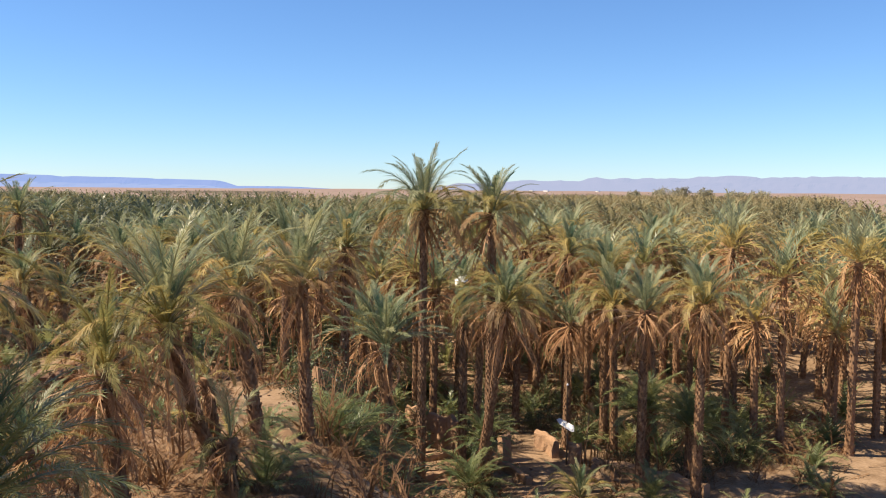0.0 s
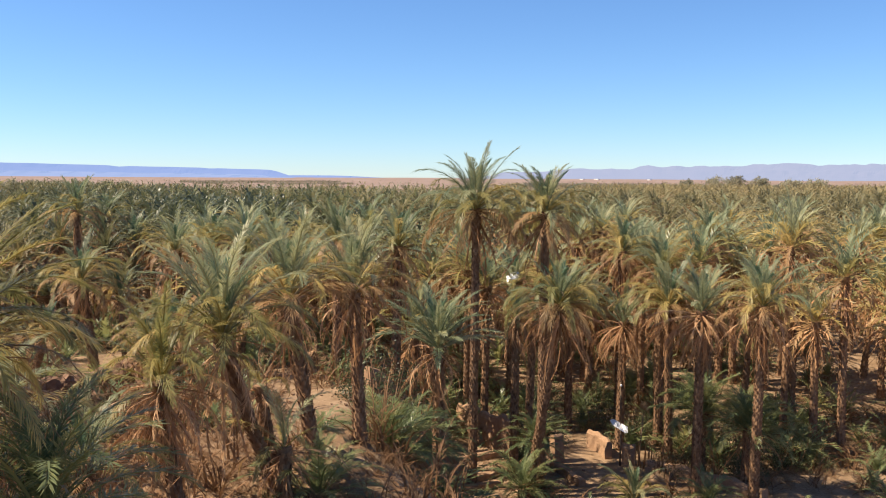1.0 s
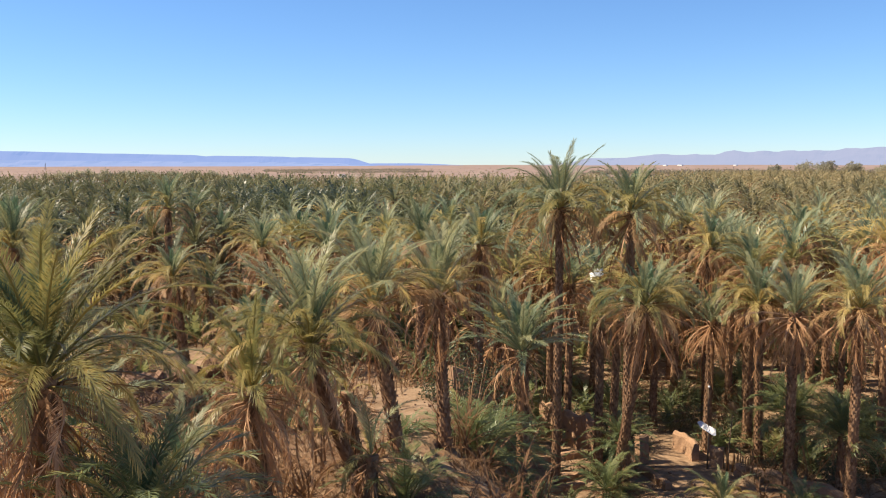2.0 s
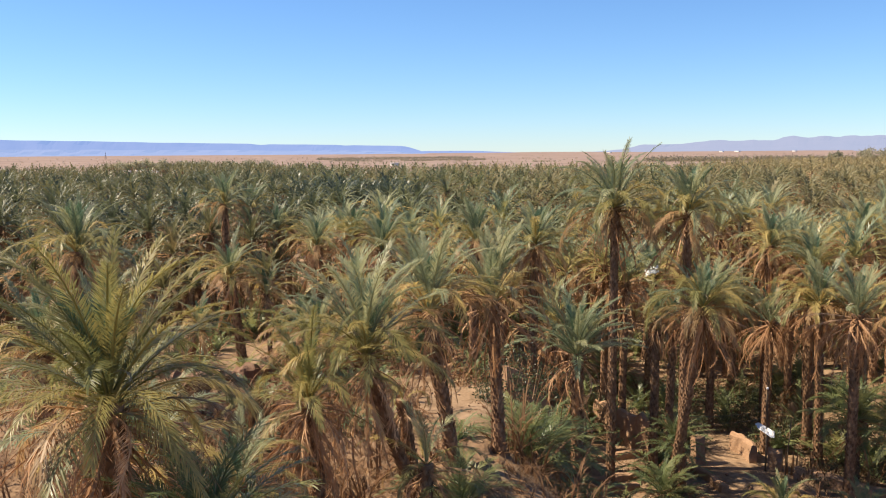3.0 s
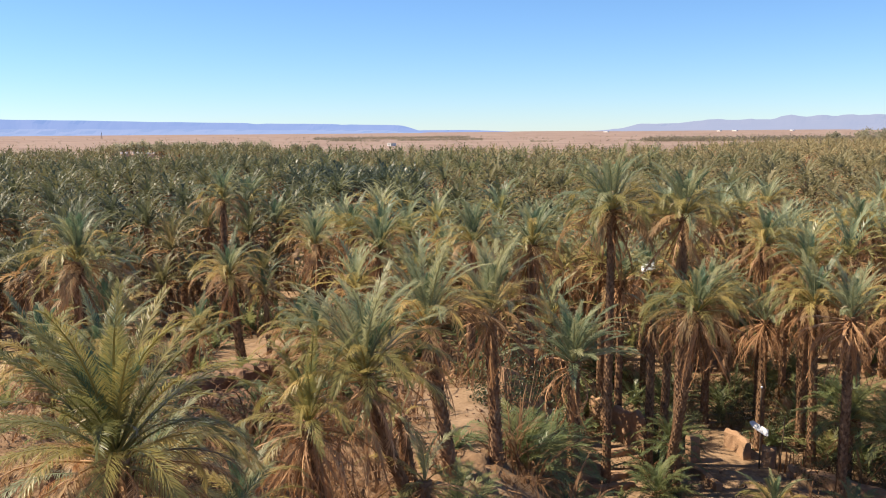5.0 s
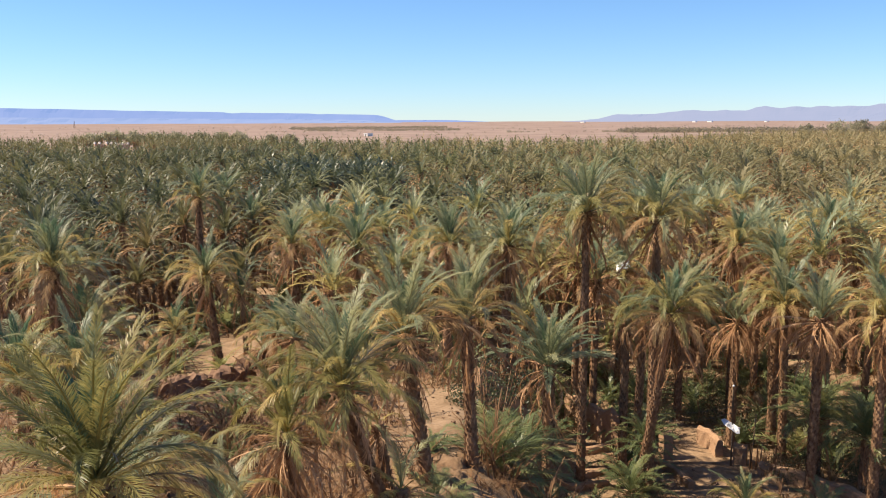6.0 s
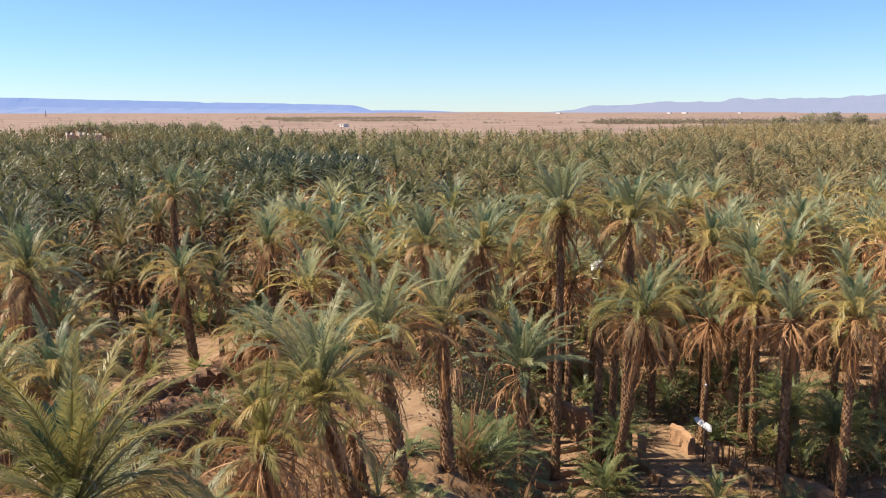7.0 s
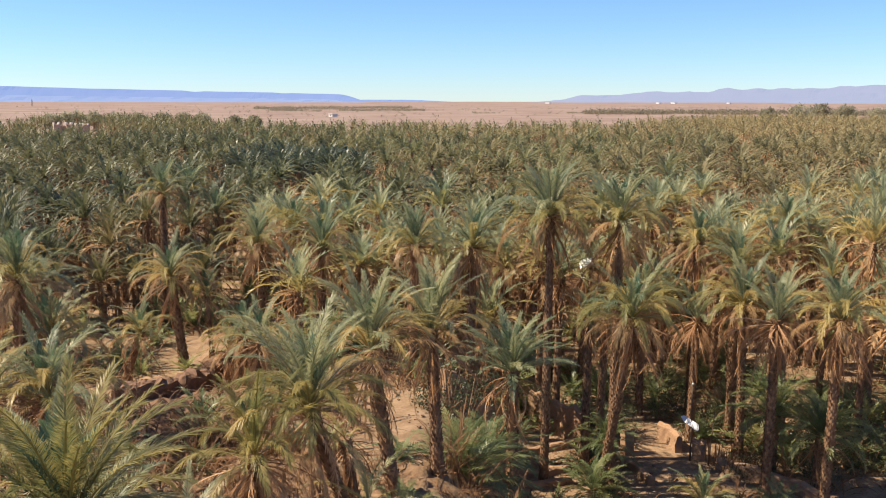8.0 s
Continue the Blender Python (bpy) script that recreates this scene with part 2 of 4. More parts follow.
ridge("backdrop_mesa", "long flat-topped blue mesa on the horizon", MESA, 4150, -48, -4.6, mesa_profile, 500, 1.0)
# Low front ridge added for the paler haze at the mesa's base.
ridge("backdrop_foothills", "lavender band added for the haze along the mesa foot", HAZEBAND, 4020, -48, -3.6, lambda u: 0.42 * mesa_profile(min(0.93, u)) * step((1 - u) / 0.12) + 3 * noise.noise((u * 30, 2.0, 4.0)), 120, 11.0)
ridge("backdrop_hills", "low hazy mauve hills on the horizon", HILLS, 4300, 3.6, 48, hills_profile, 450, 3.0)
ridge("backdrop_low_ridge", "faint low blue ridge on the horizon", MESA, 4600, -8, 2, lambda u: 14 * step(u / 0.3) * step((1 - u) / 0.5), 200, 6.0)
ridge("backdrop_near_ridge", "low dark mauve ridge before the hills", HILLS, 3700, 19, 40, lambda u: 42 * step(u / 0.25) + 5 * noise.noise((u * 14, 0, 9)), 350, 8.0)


# ---------------------------------------------------------------- palm fronds
def frond_arrays(length, droop, pairs, leaf, seed, wide=0.034, segs=8, lift=0.45, ragged=0.15, curl=0.0, spread=1.0, rib=1.0, flat=False, sag=0.16):
    """A feather-shaped palm leaf that starts along +x and bends down: a three-sided rib with leaflets on both sides.
    Returns points and faces."""
    rng = np.random.RandomState(seed)
    s = np.linspace(0, 1, segs + 1)
    th = -droop * s ** 1.7
    st = length / segs
    px = np.concatenate([[0], np.cumsum(np.cos(th[:-1]) * st)])
    pz = np.concatenate([[0], np.cumsum(np.sin(th[:-1]) * st)])
    py = curl * length * s ** 2
    verts, faces = [], []
    half = (0.03 * (1 - s) ** 0.8 + 0.006) * rib
    for k in range(segs + 1):
        nx, nz = -math.sin(th[k]), math.cos(th[k])
        w = half[k] * (1.6 if k == 0 else 1.0)
        verts += [(px[k], py[k] - w, pz[k]), (px[k], py[k] + w, pz[k]), (px[k] - nx * w, py[k], pz[k] - nz * w)]
    for k in range(segs):
        a = 3 * k
        faces.append((a, a + 3, a + 4, a + 1))
        if not flat:
            faces += [(a + 1, a + 4, a + 5, a + 2), (a + 2, a + 5, a + 3, a)]
    for i in range(pairs):
        u = 0.14 + 0.86 * (i + 0.5) / pairs
        for side in (-1, 1):
            uu = min(1.0, u + rng.uniform(-0.4, 0.4) / pairs)
            x, y, z, t = np.interp(uu, s, px), np.interp(uu, s, py), np.interp(uu, s, pz), np.interp(uu, s, th)
            if rng.rand() < ragged * 0.4:
                continue
            ln = leaf * (0.35 + 0.65 * min(1.0, (uu - 0.08) / 0.3)) * (1.0 - 0.55 * max(0, uu - 0.55) / 0.45) * rng.uniform(1 - ragged, 1 + ragged)
            ang = radians((70 - 38 * uu) * spread + rng.uniform(-9, 9))
            up = lift * (1.0 - 0.5 * uu) + rng.uniform(-0.18, 0.18) * (1 + 2 * ragged)
            f, sd = math.cos(ang), math.sin(ang) * side
            n = math.hypot(1.0, up)
            dx, dy, dz = f / n, sd / n, up / n
            c, sn = math.cos(t), math.sin(t)
            d = np.array((dx * c - dz * sn, dy, dx * sn + dz * c))
            p = np.array((x, y, z))
            wd = np.cross(d, (-sn, 0, c))
            wd = wd / (np.linalg.norm(wd) + 1e-6) * wide * rng.uniform(0.8, 1.2) * 0.5
            fall = np.array((0, 0, -sag * ln * rng.uniform(0.4, 1.3)))
            mid = p + d * ln * 0.45 + fall * 0.2
            b = len(verts)
            verts += [tuple(p), tuple(mid + wd), tuple(p + d * ln + fall), tuple(mid - wd)]
            faces.append((b, b + 1, b + 2, b + 3))
    return np.array(verts), faces


def vane_arrays(length, droop, n, leaf, rng, lift=0.3, ragged=0.2, curl=0.0, spread=1.0):
    """A lighter palm leaf for the middle distance: two toothed vanes of pointed leaflets that meet along a bent rib.
    Returns points and triangles; the whole leaf hangs together."""
    s = np.linspace(0, 1, n + 1)
    th = -droop * s ** 1.7
    st = length / n
    px = np.concatenate([[0], np.cumsum(np.cos(th[:-1]) * st)])
    pz = np.concatenate([[0], np.cumsum(np.sin(th[:-1]) * st)])
    rib = np.stack([px, curl * length * s ** 2, pz], 1)
    tips = []
    for k in range(n):
        u, t = (k + 0.5) / n, th[k]
        c, sn = math.cos(t), math.sin(t)
        for side in (-1, 1):
            ln = leaf * (0.25 + 0.75 * min(1.0, u / 0.25)) * (1.0 - 0.5 * max(0, u - 0.5) / 0.5) * rng.uniform(1 - ragged, 1 + ragged)
            ang = radians((66 - 38 * u) * spread + rng.uniform(-8, 8))
            up = lift * (1 - 0.5 * u) + rng.uniform(-0.2, 0.2)
            f, d = math.cos(ang), math.sin(ang) * side
            m = math.sqrt(1 + up * up)
            tips.append(rib[k] * 0.4 + rib[k + 1] * 0.6 + ln / m * np.array((f * c - up * sn, d, f * sn + up * c)) + np.array((0, 0, -0.15 * ln * rng.uniform(0.3, 1.4))))
    faces = []
    for k in range(n):
        faces += [(k, k + 1, n + 1 + 2 * k), (k + 1, k, n + 2 + 2 * k)]
    return np.concatenate([rib, np.array(tips)]), faces


def frond_mesh(name, material, *args, **kw):
    v, f = frond_arrays(*args, **kw)
    return mesh_of(name, v, f, material)


# a stock of leaf shapes of unit reach (3 m), shared by all the near palms
def stock_of(pairs, wide, inner, fresh):
    """Upright, arching and drooping leaves in a few shapes each."""
    spears = [frond_mesh("frond_spear", inner, 3.0, 0.6 + 0.3 * i, pairs, 0.40, 10 + i, wide=wide, ragged=0.2, lift=0.35, curl=0.07 * (i - 1), spread=0.8, sag=0.3) for i in range(3)]
    arches = [frond_mesh("frond_arch", inner if i < fresh else GREEN, 3.0, 1.5 + 0.3 * i, pairs, 0.42, 20 + i, wide=wide, ragged=0.22, lift=0.3, curl=0.08 * (i - 1.5), spread=0.85, sag=0.42) for i in range(4)]
    droops = [frond_mesh("frond_droop", GREEN if i < fresh - 2 else OLD, 3.0, 1.4 + 0.35 * i, pairs - 14, 0.40, 30 + i, wide=wide, ragged=0.3, lift=0.1, curl=0.06 * (i - 1), spread=0.75, sag=0.5) for i in range(3)]
    return spears, arches, droops


STOCK = stock_of(84, 0.025, COOL, 1)
FINE = stock_of(120, 0.018, FRESH, 4)
HEARTS = [frond_mesh("frond_heart", HEART, 2.1, 0.35 + 0.25 * i, 84, 0.40, 15 + i, wide=0.026, ragged=0.2, lift=0.55, spread=0.8) for i in range(2)]
DEADS = [frond_mesh("frond_dead", DRY, 3.3, 1.1 + 0.35 * i, 44, 0.30, 40 + i, wide=0.028, ragged=0.5, lift=-0.25, curl=0.08 * (i - 2), spread=0.5) for i in range(5)]
ROPES = [frond_mesh("frond_hanging", HANG, 3.6, 0.35 + 0.3 * (i % 3), 44, 0.34, 140 + i, wide=0.026, ragged=0.5, lift=-0.1, curl=0.05 * (i - 2), spread=0.3 + 0.08 * (i % 2), rib=1.5) for i in range(5)]
YOUNGS = [frond_mesh("frond_young", YOUNG, 2.6, 0.9 + 0.3 * i, 64, 0.40, 50 + i, wide=0.026, ragged=0.18, sag=0.3) for i in range(4)]
SPATHES = [frond_mesh("spathe", PALE, 0.8, 1.6 + 0.4 * i, 20, 0.16, 60 + i, wide=0.022, ragged=0.4, lift=0.1, spread=0.6) for i in range(2)]


def trunk_arrays(height, lean, r0, r1, seed, sides=9, gap=0.17, boots=True):
    """A palm stem from its foot at the origin: a bowed, tapered tube set with rows of old leaf bases."""
    rng = np.random.RandomState(seed)
    n = max(4, int(height / 0.5))
    lx, ly = lean
    bow = rng.uniform(-0.25, 0.25)

    def axis(u):
        return np.array((lx * (u + bow * u * (1 - u)), ly * (u + bow * u * (1 - u)), height * u))

    def radius(u):
        return r0 + (r1 - r0) * u + 0.10 * math.exp(-u * height / 0.5) + 0.05 * math.exp(-(1 - u) * height / 0.6)

    verts, faces = [], []
    for j in range(n + 1):
        u = j / n
        c, r = axis(u), radius(u)
        for k in range(sides):
            a = 2 * math.pi * k / sides
            rr = r * rng.uniform(0.93, 1.07)
            verts.append((c[0] + rr * math.cos(a), c[1] + rr * math.sin(a), c[2] - (0.4 if j == 0 else 0)))
    for j in range(n):
        for k in range(sides):
            a, b = j * sides + k, j * sides + (k + 1) % sides
            faces.append((a, b, b + sides, a + sides))
    faces.append(tuple(range(n * sides, (n + 1) * sides)))
    if boots:
        rows = int(height / gap)
        for j in range(rows):
            h = (j + 0.6) * gap
            u = h / height
            r = radius(u)
            for k in range(8):
                a = 2 * math.pi * (k + 0.5 * (j % 2) + rng.uniform(-0.1, 0.1)) / 8
                w = 0.34 * rng.uniform(0.8, 1.1)
                hh = h + rng.uniform(-0.03, 0.03)
                c0, c1, c2 = axis((hh - 0.13) / height), axis((hh + 0.02) / height), axis(min(1.02, (hh + 0.10) / height))
                out = r + 0.05 * rng.uniform(0.6, 1.6) + 0.05 * step((u - 0.82) / 0.18)
                b = len(verts)
                verts += [(c0[0] + r * math.cos(a), c0[1] + r * math.sin(a), c0[2]),
                          (c1[0] + r * math.cos(a + w), c1[1] + r * math.sin(a + w), c1[2]),
                          (c1[0] + r * math.cos(a - w), c1[1] + r * math.sin(a - w), c1[2]),
                          (c2[0] + out * math.cos(a + 0.12), c2[1] + out * math.sin(a + 0.12), c2[2]),
                          (c2[0] + out * math.cos(a - 0.12), c2[1] + out * math.sin(a - 0.12), c2[2])]
                faces += [(b, b + 1, b + 3), (b, b + 3, b + 4), (b, b + 4, b + 2), (b + 1, b + 2, b + 4, b + 3)]
    return np.array(verts), faces, axis(1.0)


palm_count = [0]


def date_palm(x, y, top, label, reach=1.0, green=32, dead=22, lean=(0.0, 0.0), thick=0.2, stiff=0.5, spathes=2, skirt=0.6, leaves=None, kit=None, span=80, fan=False):
    """A near date palm whose crown sits at (x, y, top): every frond is a piece of its own. stiff: share of upright fronds;
    skirt: how steeply the dead fronds hang; fan: the dead fronds stand out like an umbrella's ribs."""
    palm_count[0] += 1
    rng = random.Random(100 + palm_count[0])
    fx, fy = x - lean[0], y - lean[1]
    foot = ground_z(fx, fy)
    root = tagged(new("date_palm"), label, "palm tree", "palms of the grove")
    root.location = (fx, fy, foot)
    v, f, tip = trunk_arrays(top - foot, lean, thick * 1.1, thick * 0.92, 200 + palm_count[0])
    child("trunk", mesh_of("trunk", v, f, BARK), root)
    golden = 2.39996
    green = int(green * 1.35)
    for i in range(green):
        u = (i + 0.5) / green
        elev = 86 - span * u ** (0.7 + 0.5 * stiff) + rng.uniform(-8, 8)
        spears, arches, droops = kit or STOCK
        stock = spears if u < stiff * 0.6 else (arches if u < 0.8 else droops)
        if leaves:
            stock = leaves
        if i < green // 7 and leaves is not YOUNGS:
            stock = HEARTS
        s = reach * rng.uniform(0.85, 1.1) * (0.85 + 0.2 * min(1, u * 3))
        m = Matrix.Translation(tip + np.array((0, 0, 0.15 - 0.35 * u))) @ pose(0, 0, 0, 0, 0, math.degrees(i * golden) + rng.uniform(-12, 12)) @ pose(0, 0, 0, rng.uniform(-14, 14), -elev, 0) @ Matrix.Scale(s, 4)
        child("frond", rng.choice(stock), root, m)
    dead = int(dead * 1.4)
    for i in range(dead):
        u = (i + 0.5) / dead
        hang = u > (0.85 if fan else 0.62 if skirt <= 1.0 else 0.12)
        elev = (-48 - 70 * max(0.0, skirt - 0.8) - 38 * max(0.0, u - 0.62) / 0.38 * (0.5 + 0.5 * skirt) if hang else (6 - 52 * u if fan else 4 - 75 * u)) + rng.uniform(-12, 12)
        s = reach * (rng.uniform(0.75, 1.0) if fan else rng.uniform(0.6, 0.98))
        m = Matrix.Translation(tip + np.array((0, 0, -0.15 - 0.5 * u))) @ pose(0, 0, 0, 0, 0, math.degrees(i * golden * 1.07) + rng.uniform(-20, 20)) @ pose(0, 0, 0, rng.uniform(-50, 50), -elev, 0) @ Matrix.Scale(s, 4)
        child("dead_frond", rng.choice(ROPES if hang else DEADS), root, m, "dry tan frond" if i == 0 else "")
    for i in range(spathes):
        m = Matrix.Translation(tip + np.array((0, 0, 0.35))) @ pose(0, 0, 0, 0, 0, rng.uniform(200, 340)) @ pose(0, 0, 0, rng.uniform(-20, 20), -rng.uniform(35, 70), 0) @ Matrix.Scale(reach * rng.uniform(0.8, 1.3), 4)
        child("spathe", rng.choice(SPATHES), root, m, "pale cream fruit stalk")
    return root


DUSTY = "date palm with dusty green crown and dry hanging fronds"
TALL = "tall slender date palm rising above the grove"
SHORT = "short date palm with a dense green crown"
BROWN = "date palm with a heavy skirt of tan dead fronds"

# the palms that stand out one by one
date_palm(-6.46, 13.8, 14.05, "broad date palm with long arching green fronds", 0.88, 44, 48, (-0.2, 0.1), 0.2, 0.85, 3, 0.9, kit=FINE, span=78)
date_palm(-8.0, 16.6, 12.6, BROWN, 0.95, 8, 40, (0.1, 0.2), 0.18, 0.5, 0, 1.05)
date_palm(-4.9, 13.4, 11.6, "low date palm with dark green fronds", 0.9, 34, 16, (0.2, 0.0), 0.2, 0.6, 1, leaves=YOUNGS)
date_palm(-5.57, 23.5, 11.42, BROWN, 0.86, 22, 52, (-0.4, -0.2), 0.16, 0.8, 1, 0.5, kit=FINE, span=70)
date_palm(-4.25, 24.8, 12.38, "leaning date palm with a grey-green crown", 0.98, 36, 10, (-1.3, -1.6), 0.175, 0.8, 2, 0.5, kit=(STOCK[0], FINE[1], FINE[2]), span=66)
date_palm(-2.95, 29.6, 12.7, DUSTY, 1.0, 32, 14, (-0.8, -0.3), 0.21, 0.8, 3, 0.5, span=66)
date_palm(-0.93, 32.4, 12.6, DUSTY, 0.95, 34, 16, (-0.25, 0.0), 0.19, 0.8, 3, 0.6, span=66)
date_palm(2.4, 37.0, 9.7, "date palm with a blue-green crown and ragged dead fronds", 0.92, 38, 22, (-0.1, -0.2), 0.24, 0.9, 1, 0.9, leaves=STOCK[0], span=66)
date_palm(5.15, 48.0, 15.0, TALL, 1.25, 40, 14, (0.15, 0.4), 0.2, 0.5, 3, 0.3, span=96)
date_palm(8.6, 46.5, 14.85, TALL, 1.12, 38, 24, (0.2, 0.4), 0.2, 0.5, 3, 0.6, span=92)
date_palm(8.66, 43.0, 10.6, BROWN, 1.02, 38, 30, (0.9, -3.0), 0.21, 0.4, 2, 0.7)
date_palm(8.9, 51.6, 8.4, BROWN, 0.7, 16, 22, (0.3, 0.3), 0.21, 0.5, 0, 0.7)
date_palm(7.6, 49.6, 8.8, BROWN, 0.75, 20, 24, (0.1, 0.3), 0.21, 0.6, 0, 0.7)
date_palm(16.8, 46.0, 9.75, BROWN, 0.95, 17, 38, (0.1, 0.0), 0.215, 0.7, 2, 0.75, leaves=STOCK[0], span=52, fan=True)
date_palm(19.2, 44.0, 10.3, BROWN, 1.0, 32, 34, (0.2, 0.0), 0.21, 0.55, 2, 0.75)
date_palm(14.9, 54.0, 7.9, BROWN, 1.0, 12, 38, (0.2, 0.2), 0.21, 0.5, 1, 0.7, leaves=STOCK[0], span=56, fan=True)
date_palm(17.0, 52.0, 9.2, BROWN, 1.1, 34, 36, (-0.2, 0.0), 0.21, 0.5, 1, 0.8)
date_palm(12.6, 58.5, 8.4, BROWN, 1.1, 30, 36, (0.1, 0.0), 0.21, 0.5, 1, 0.8)
date_palm(-17.1, 34.6, 14.1, DUSTY, 0.9, 34, 22, (0.1, 0.0), 0.22, 0.6, 4, 0.9)
date_palm(-16.6, 36.0, 11.2, SHORT, 0.95, 38, 12, (0.2, 0.0), 0.22, 0.6, 1)
date_palm(-16.4, 51.5, 10.9, DUSTY, 0.95, 30, 16, (-0.6, 0.0), 0.23, 0.5, 1)
date_palm(-16.87, 47.4, 8.6, "small slanting date palm with a thin crown", 0.72, 24, 10, (1.05, 0.0), 0.17, 0.4, 0)
date_palm(-14.46, 52.0, 9.76, "thin date palm with few fronds", 0.72, 18, 8, (-0.2, 0.0), 0.10, 0.4, 0)
date_palm(-12.4, 56.8, 12.0, DUSTY, 0.95, 34, 26, (-0.3, 0.0), 0.24, 0.6, 1)
date_palm(-8.0, 54.8, 12.0, DUSTY, 0.95, 34, 26, (0.3, 0.0), 0.24, 0.6, 2)
date_palm(3.5, 60.0, 10.0, BROWN, 0.95, 28, 34, (0.3, 0.0), 0.25, 0.6, 1, 0.9)
date_palm(1.12, 50.6, 12.8, BROWN, 0.98, 32, 34, (0.2, 0.0), 0.23, 0.6, 1, 0.8)
date_palm(-2.15, 50.0, 13.0, DUSTY, 0.95, 34, 26, (0.2, 0.0), 0.22, 0.6, 2, 0.7)
date_palm(-11.4, 64.7, 12.0, DUSTY, 1.0, 32, 26, (0.4, 0.0), 0.24, 0.6, 2, 0.7)
date_palm(-20.7, 78.9, 11.2, DUSTY, 1.0, 30, 24, (0.1, 0.0), 0.24, 0.5, 1, 0.7)
date_palm(-22.0, 68.4, 14.1, TALL, 0.95, 30, 8, (0.1, 0.0), 0.24, 0.6, 1, 0.4)
date_palm(-24.4, 84.0, 12.8, TALL, 1.0, 30, 8, (0.2, 0.0), 0.26, 0.6, 1, 0.4)
date_palm(16.0, 58.5, 11.9, BROWN, 1.0, 30, 40, (0.1, 0.0), 0.25, 0.5, 1, 0.7)
date_palm(17.5, 54.7, 11.0, BROWN, 0.95, 30, 36, (0.1, 0.0), 0.25, 0.5, 1, 0.7)
date_palm(23.7, 63.9, 12.3, BROWN, 1.0, 30, 42, (0.1, 0.0), 0.25, 0.5, 1, 0.7, fan=True)
date_palm(25.0, 90.0, 11.6, BROWN, 1.15, 22, 46, (0.1, 0.0), 0.26, 0.5, 0, 0.6, fan=True)

date_palm(-3.6, 27.6, 10.3, BROWN, 0.65, 4, 14, (-0.4, -0.3), 0.15, 0.5, 0, 1.0)
date_palm(-10.9, 45.5, 9.0, BROWN, 0.85, 18, 34, (0.2, 0.0), 0.2, 0.5, 0, 0.8)
date_palm(-12.1, 47.3, 7.6, BROWN, 0.75, 14, 30, (0.1, 0.0), 0.18, 0.5, 0, 0.8)
date_palm(-9.4, 42.6, 9.4, BROWN, 0.85, 20, 34, (0.1, 0.0), 0.2, 0.5, 0, 0.8)
date_palm(-6.6, 20.6, 10.2, BROWN, 0.7, 18, 26, (0.1, 0.0), 0.17, 0.5, 0, 0.7)
date_palm(-2.7, 25.6, 9.0, BROWN, 0.7, 8, 26, (0.1, 0.0), 0.17, 0.5, 0, 0.8)
date_palm(-10.6, 22.6, 11.2, BROWN, 0.85, 22, 26, (0.2, 0.0), 0.2, 0.5, 1, 0.8)
date_palm(-8.2, 19.0, 11.2, BROWN, 0.85, 20, 30, (0.2, 0.3), 0.2, 0.5, 0, 0.8)
date_palm(0.4, 34.6, 5.9, SHORT, 1.15, 36, 6, (-0.1, 0.0), 0.17, 0.6, 0, leaves=YOUNGS)
date_palm(-0.9, 34.0, 5.9, SHORT, 0.55, 20, 6, (0.0, 0.0), 0.15, 0.5, 0, leaves=YOUNGS)
date_palm(2.1, 33.0, 4.2, SHORT, 0.8, 26, 6, (0.0, 0.0), 0.15, 0.5, 0, leaves=YOUNGS)
date_palm(1.2, 40.2, 4.8, SHORT, 0.85, 28, 6, (0.0, 0.0), 0.15, 0.5, 0, leaves=YOUNGS)
date_palm(2.8, 43.5, 3.4, SHORT, 0.8, 26, 6, (0.0, 0.0), 0.15, 0.5, 0, leaves=YOUNGS)
date_palm(8.3, 47.0, 2.7, SHORT, 0.8, 26, 8, (0.0, 0.0), 0.17, 0.5, 0, leaves=YOUNGS)
date_palm(7.2, 44.2, 1.1, SHORT, 0.85, 26, 6, (0.0, 0.0), 0.17, 0.5, 0, leaves=YOUNGS)
date_palm(-1.8, 26.4, 7.0, SHORT, 0.95, 30, 6, (0.0, 0.0), 0.17, 0.5, 0, leaves=YOUNGS)
date_palm(13.0, 44.6, 0.2, "low bushy date palm with light green fronds", 0.8, 28, 6, (0.0, 0.0), 0.18, 0.5, 0)
date_palm(15.9, 42.0, 0.7, SHORT, 0.8, 28, 6, (0.0, 0.0), 0.17, 0.5, 0, leaves=YOUNGS)
date_palm(19.6, 46.4, 3.4, SHORT, 1.1, 30, 6, (0.1, 0.0), 0.17, 0.5, 0, leaves=YOUNGS)
date_palm(18.2, 49.0, 3.6, SHORT, 1.1, 30, 6, (0.1, 0.0), 0.17, 0.5, 0, leaves=YOUNGS)


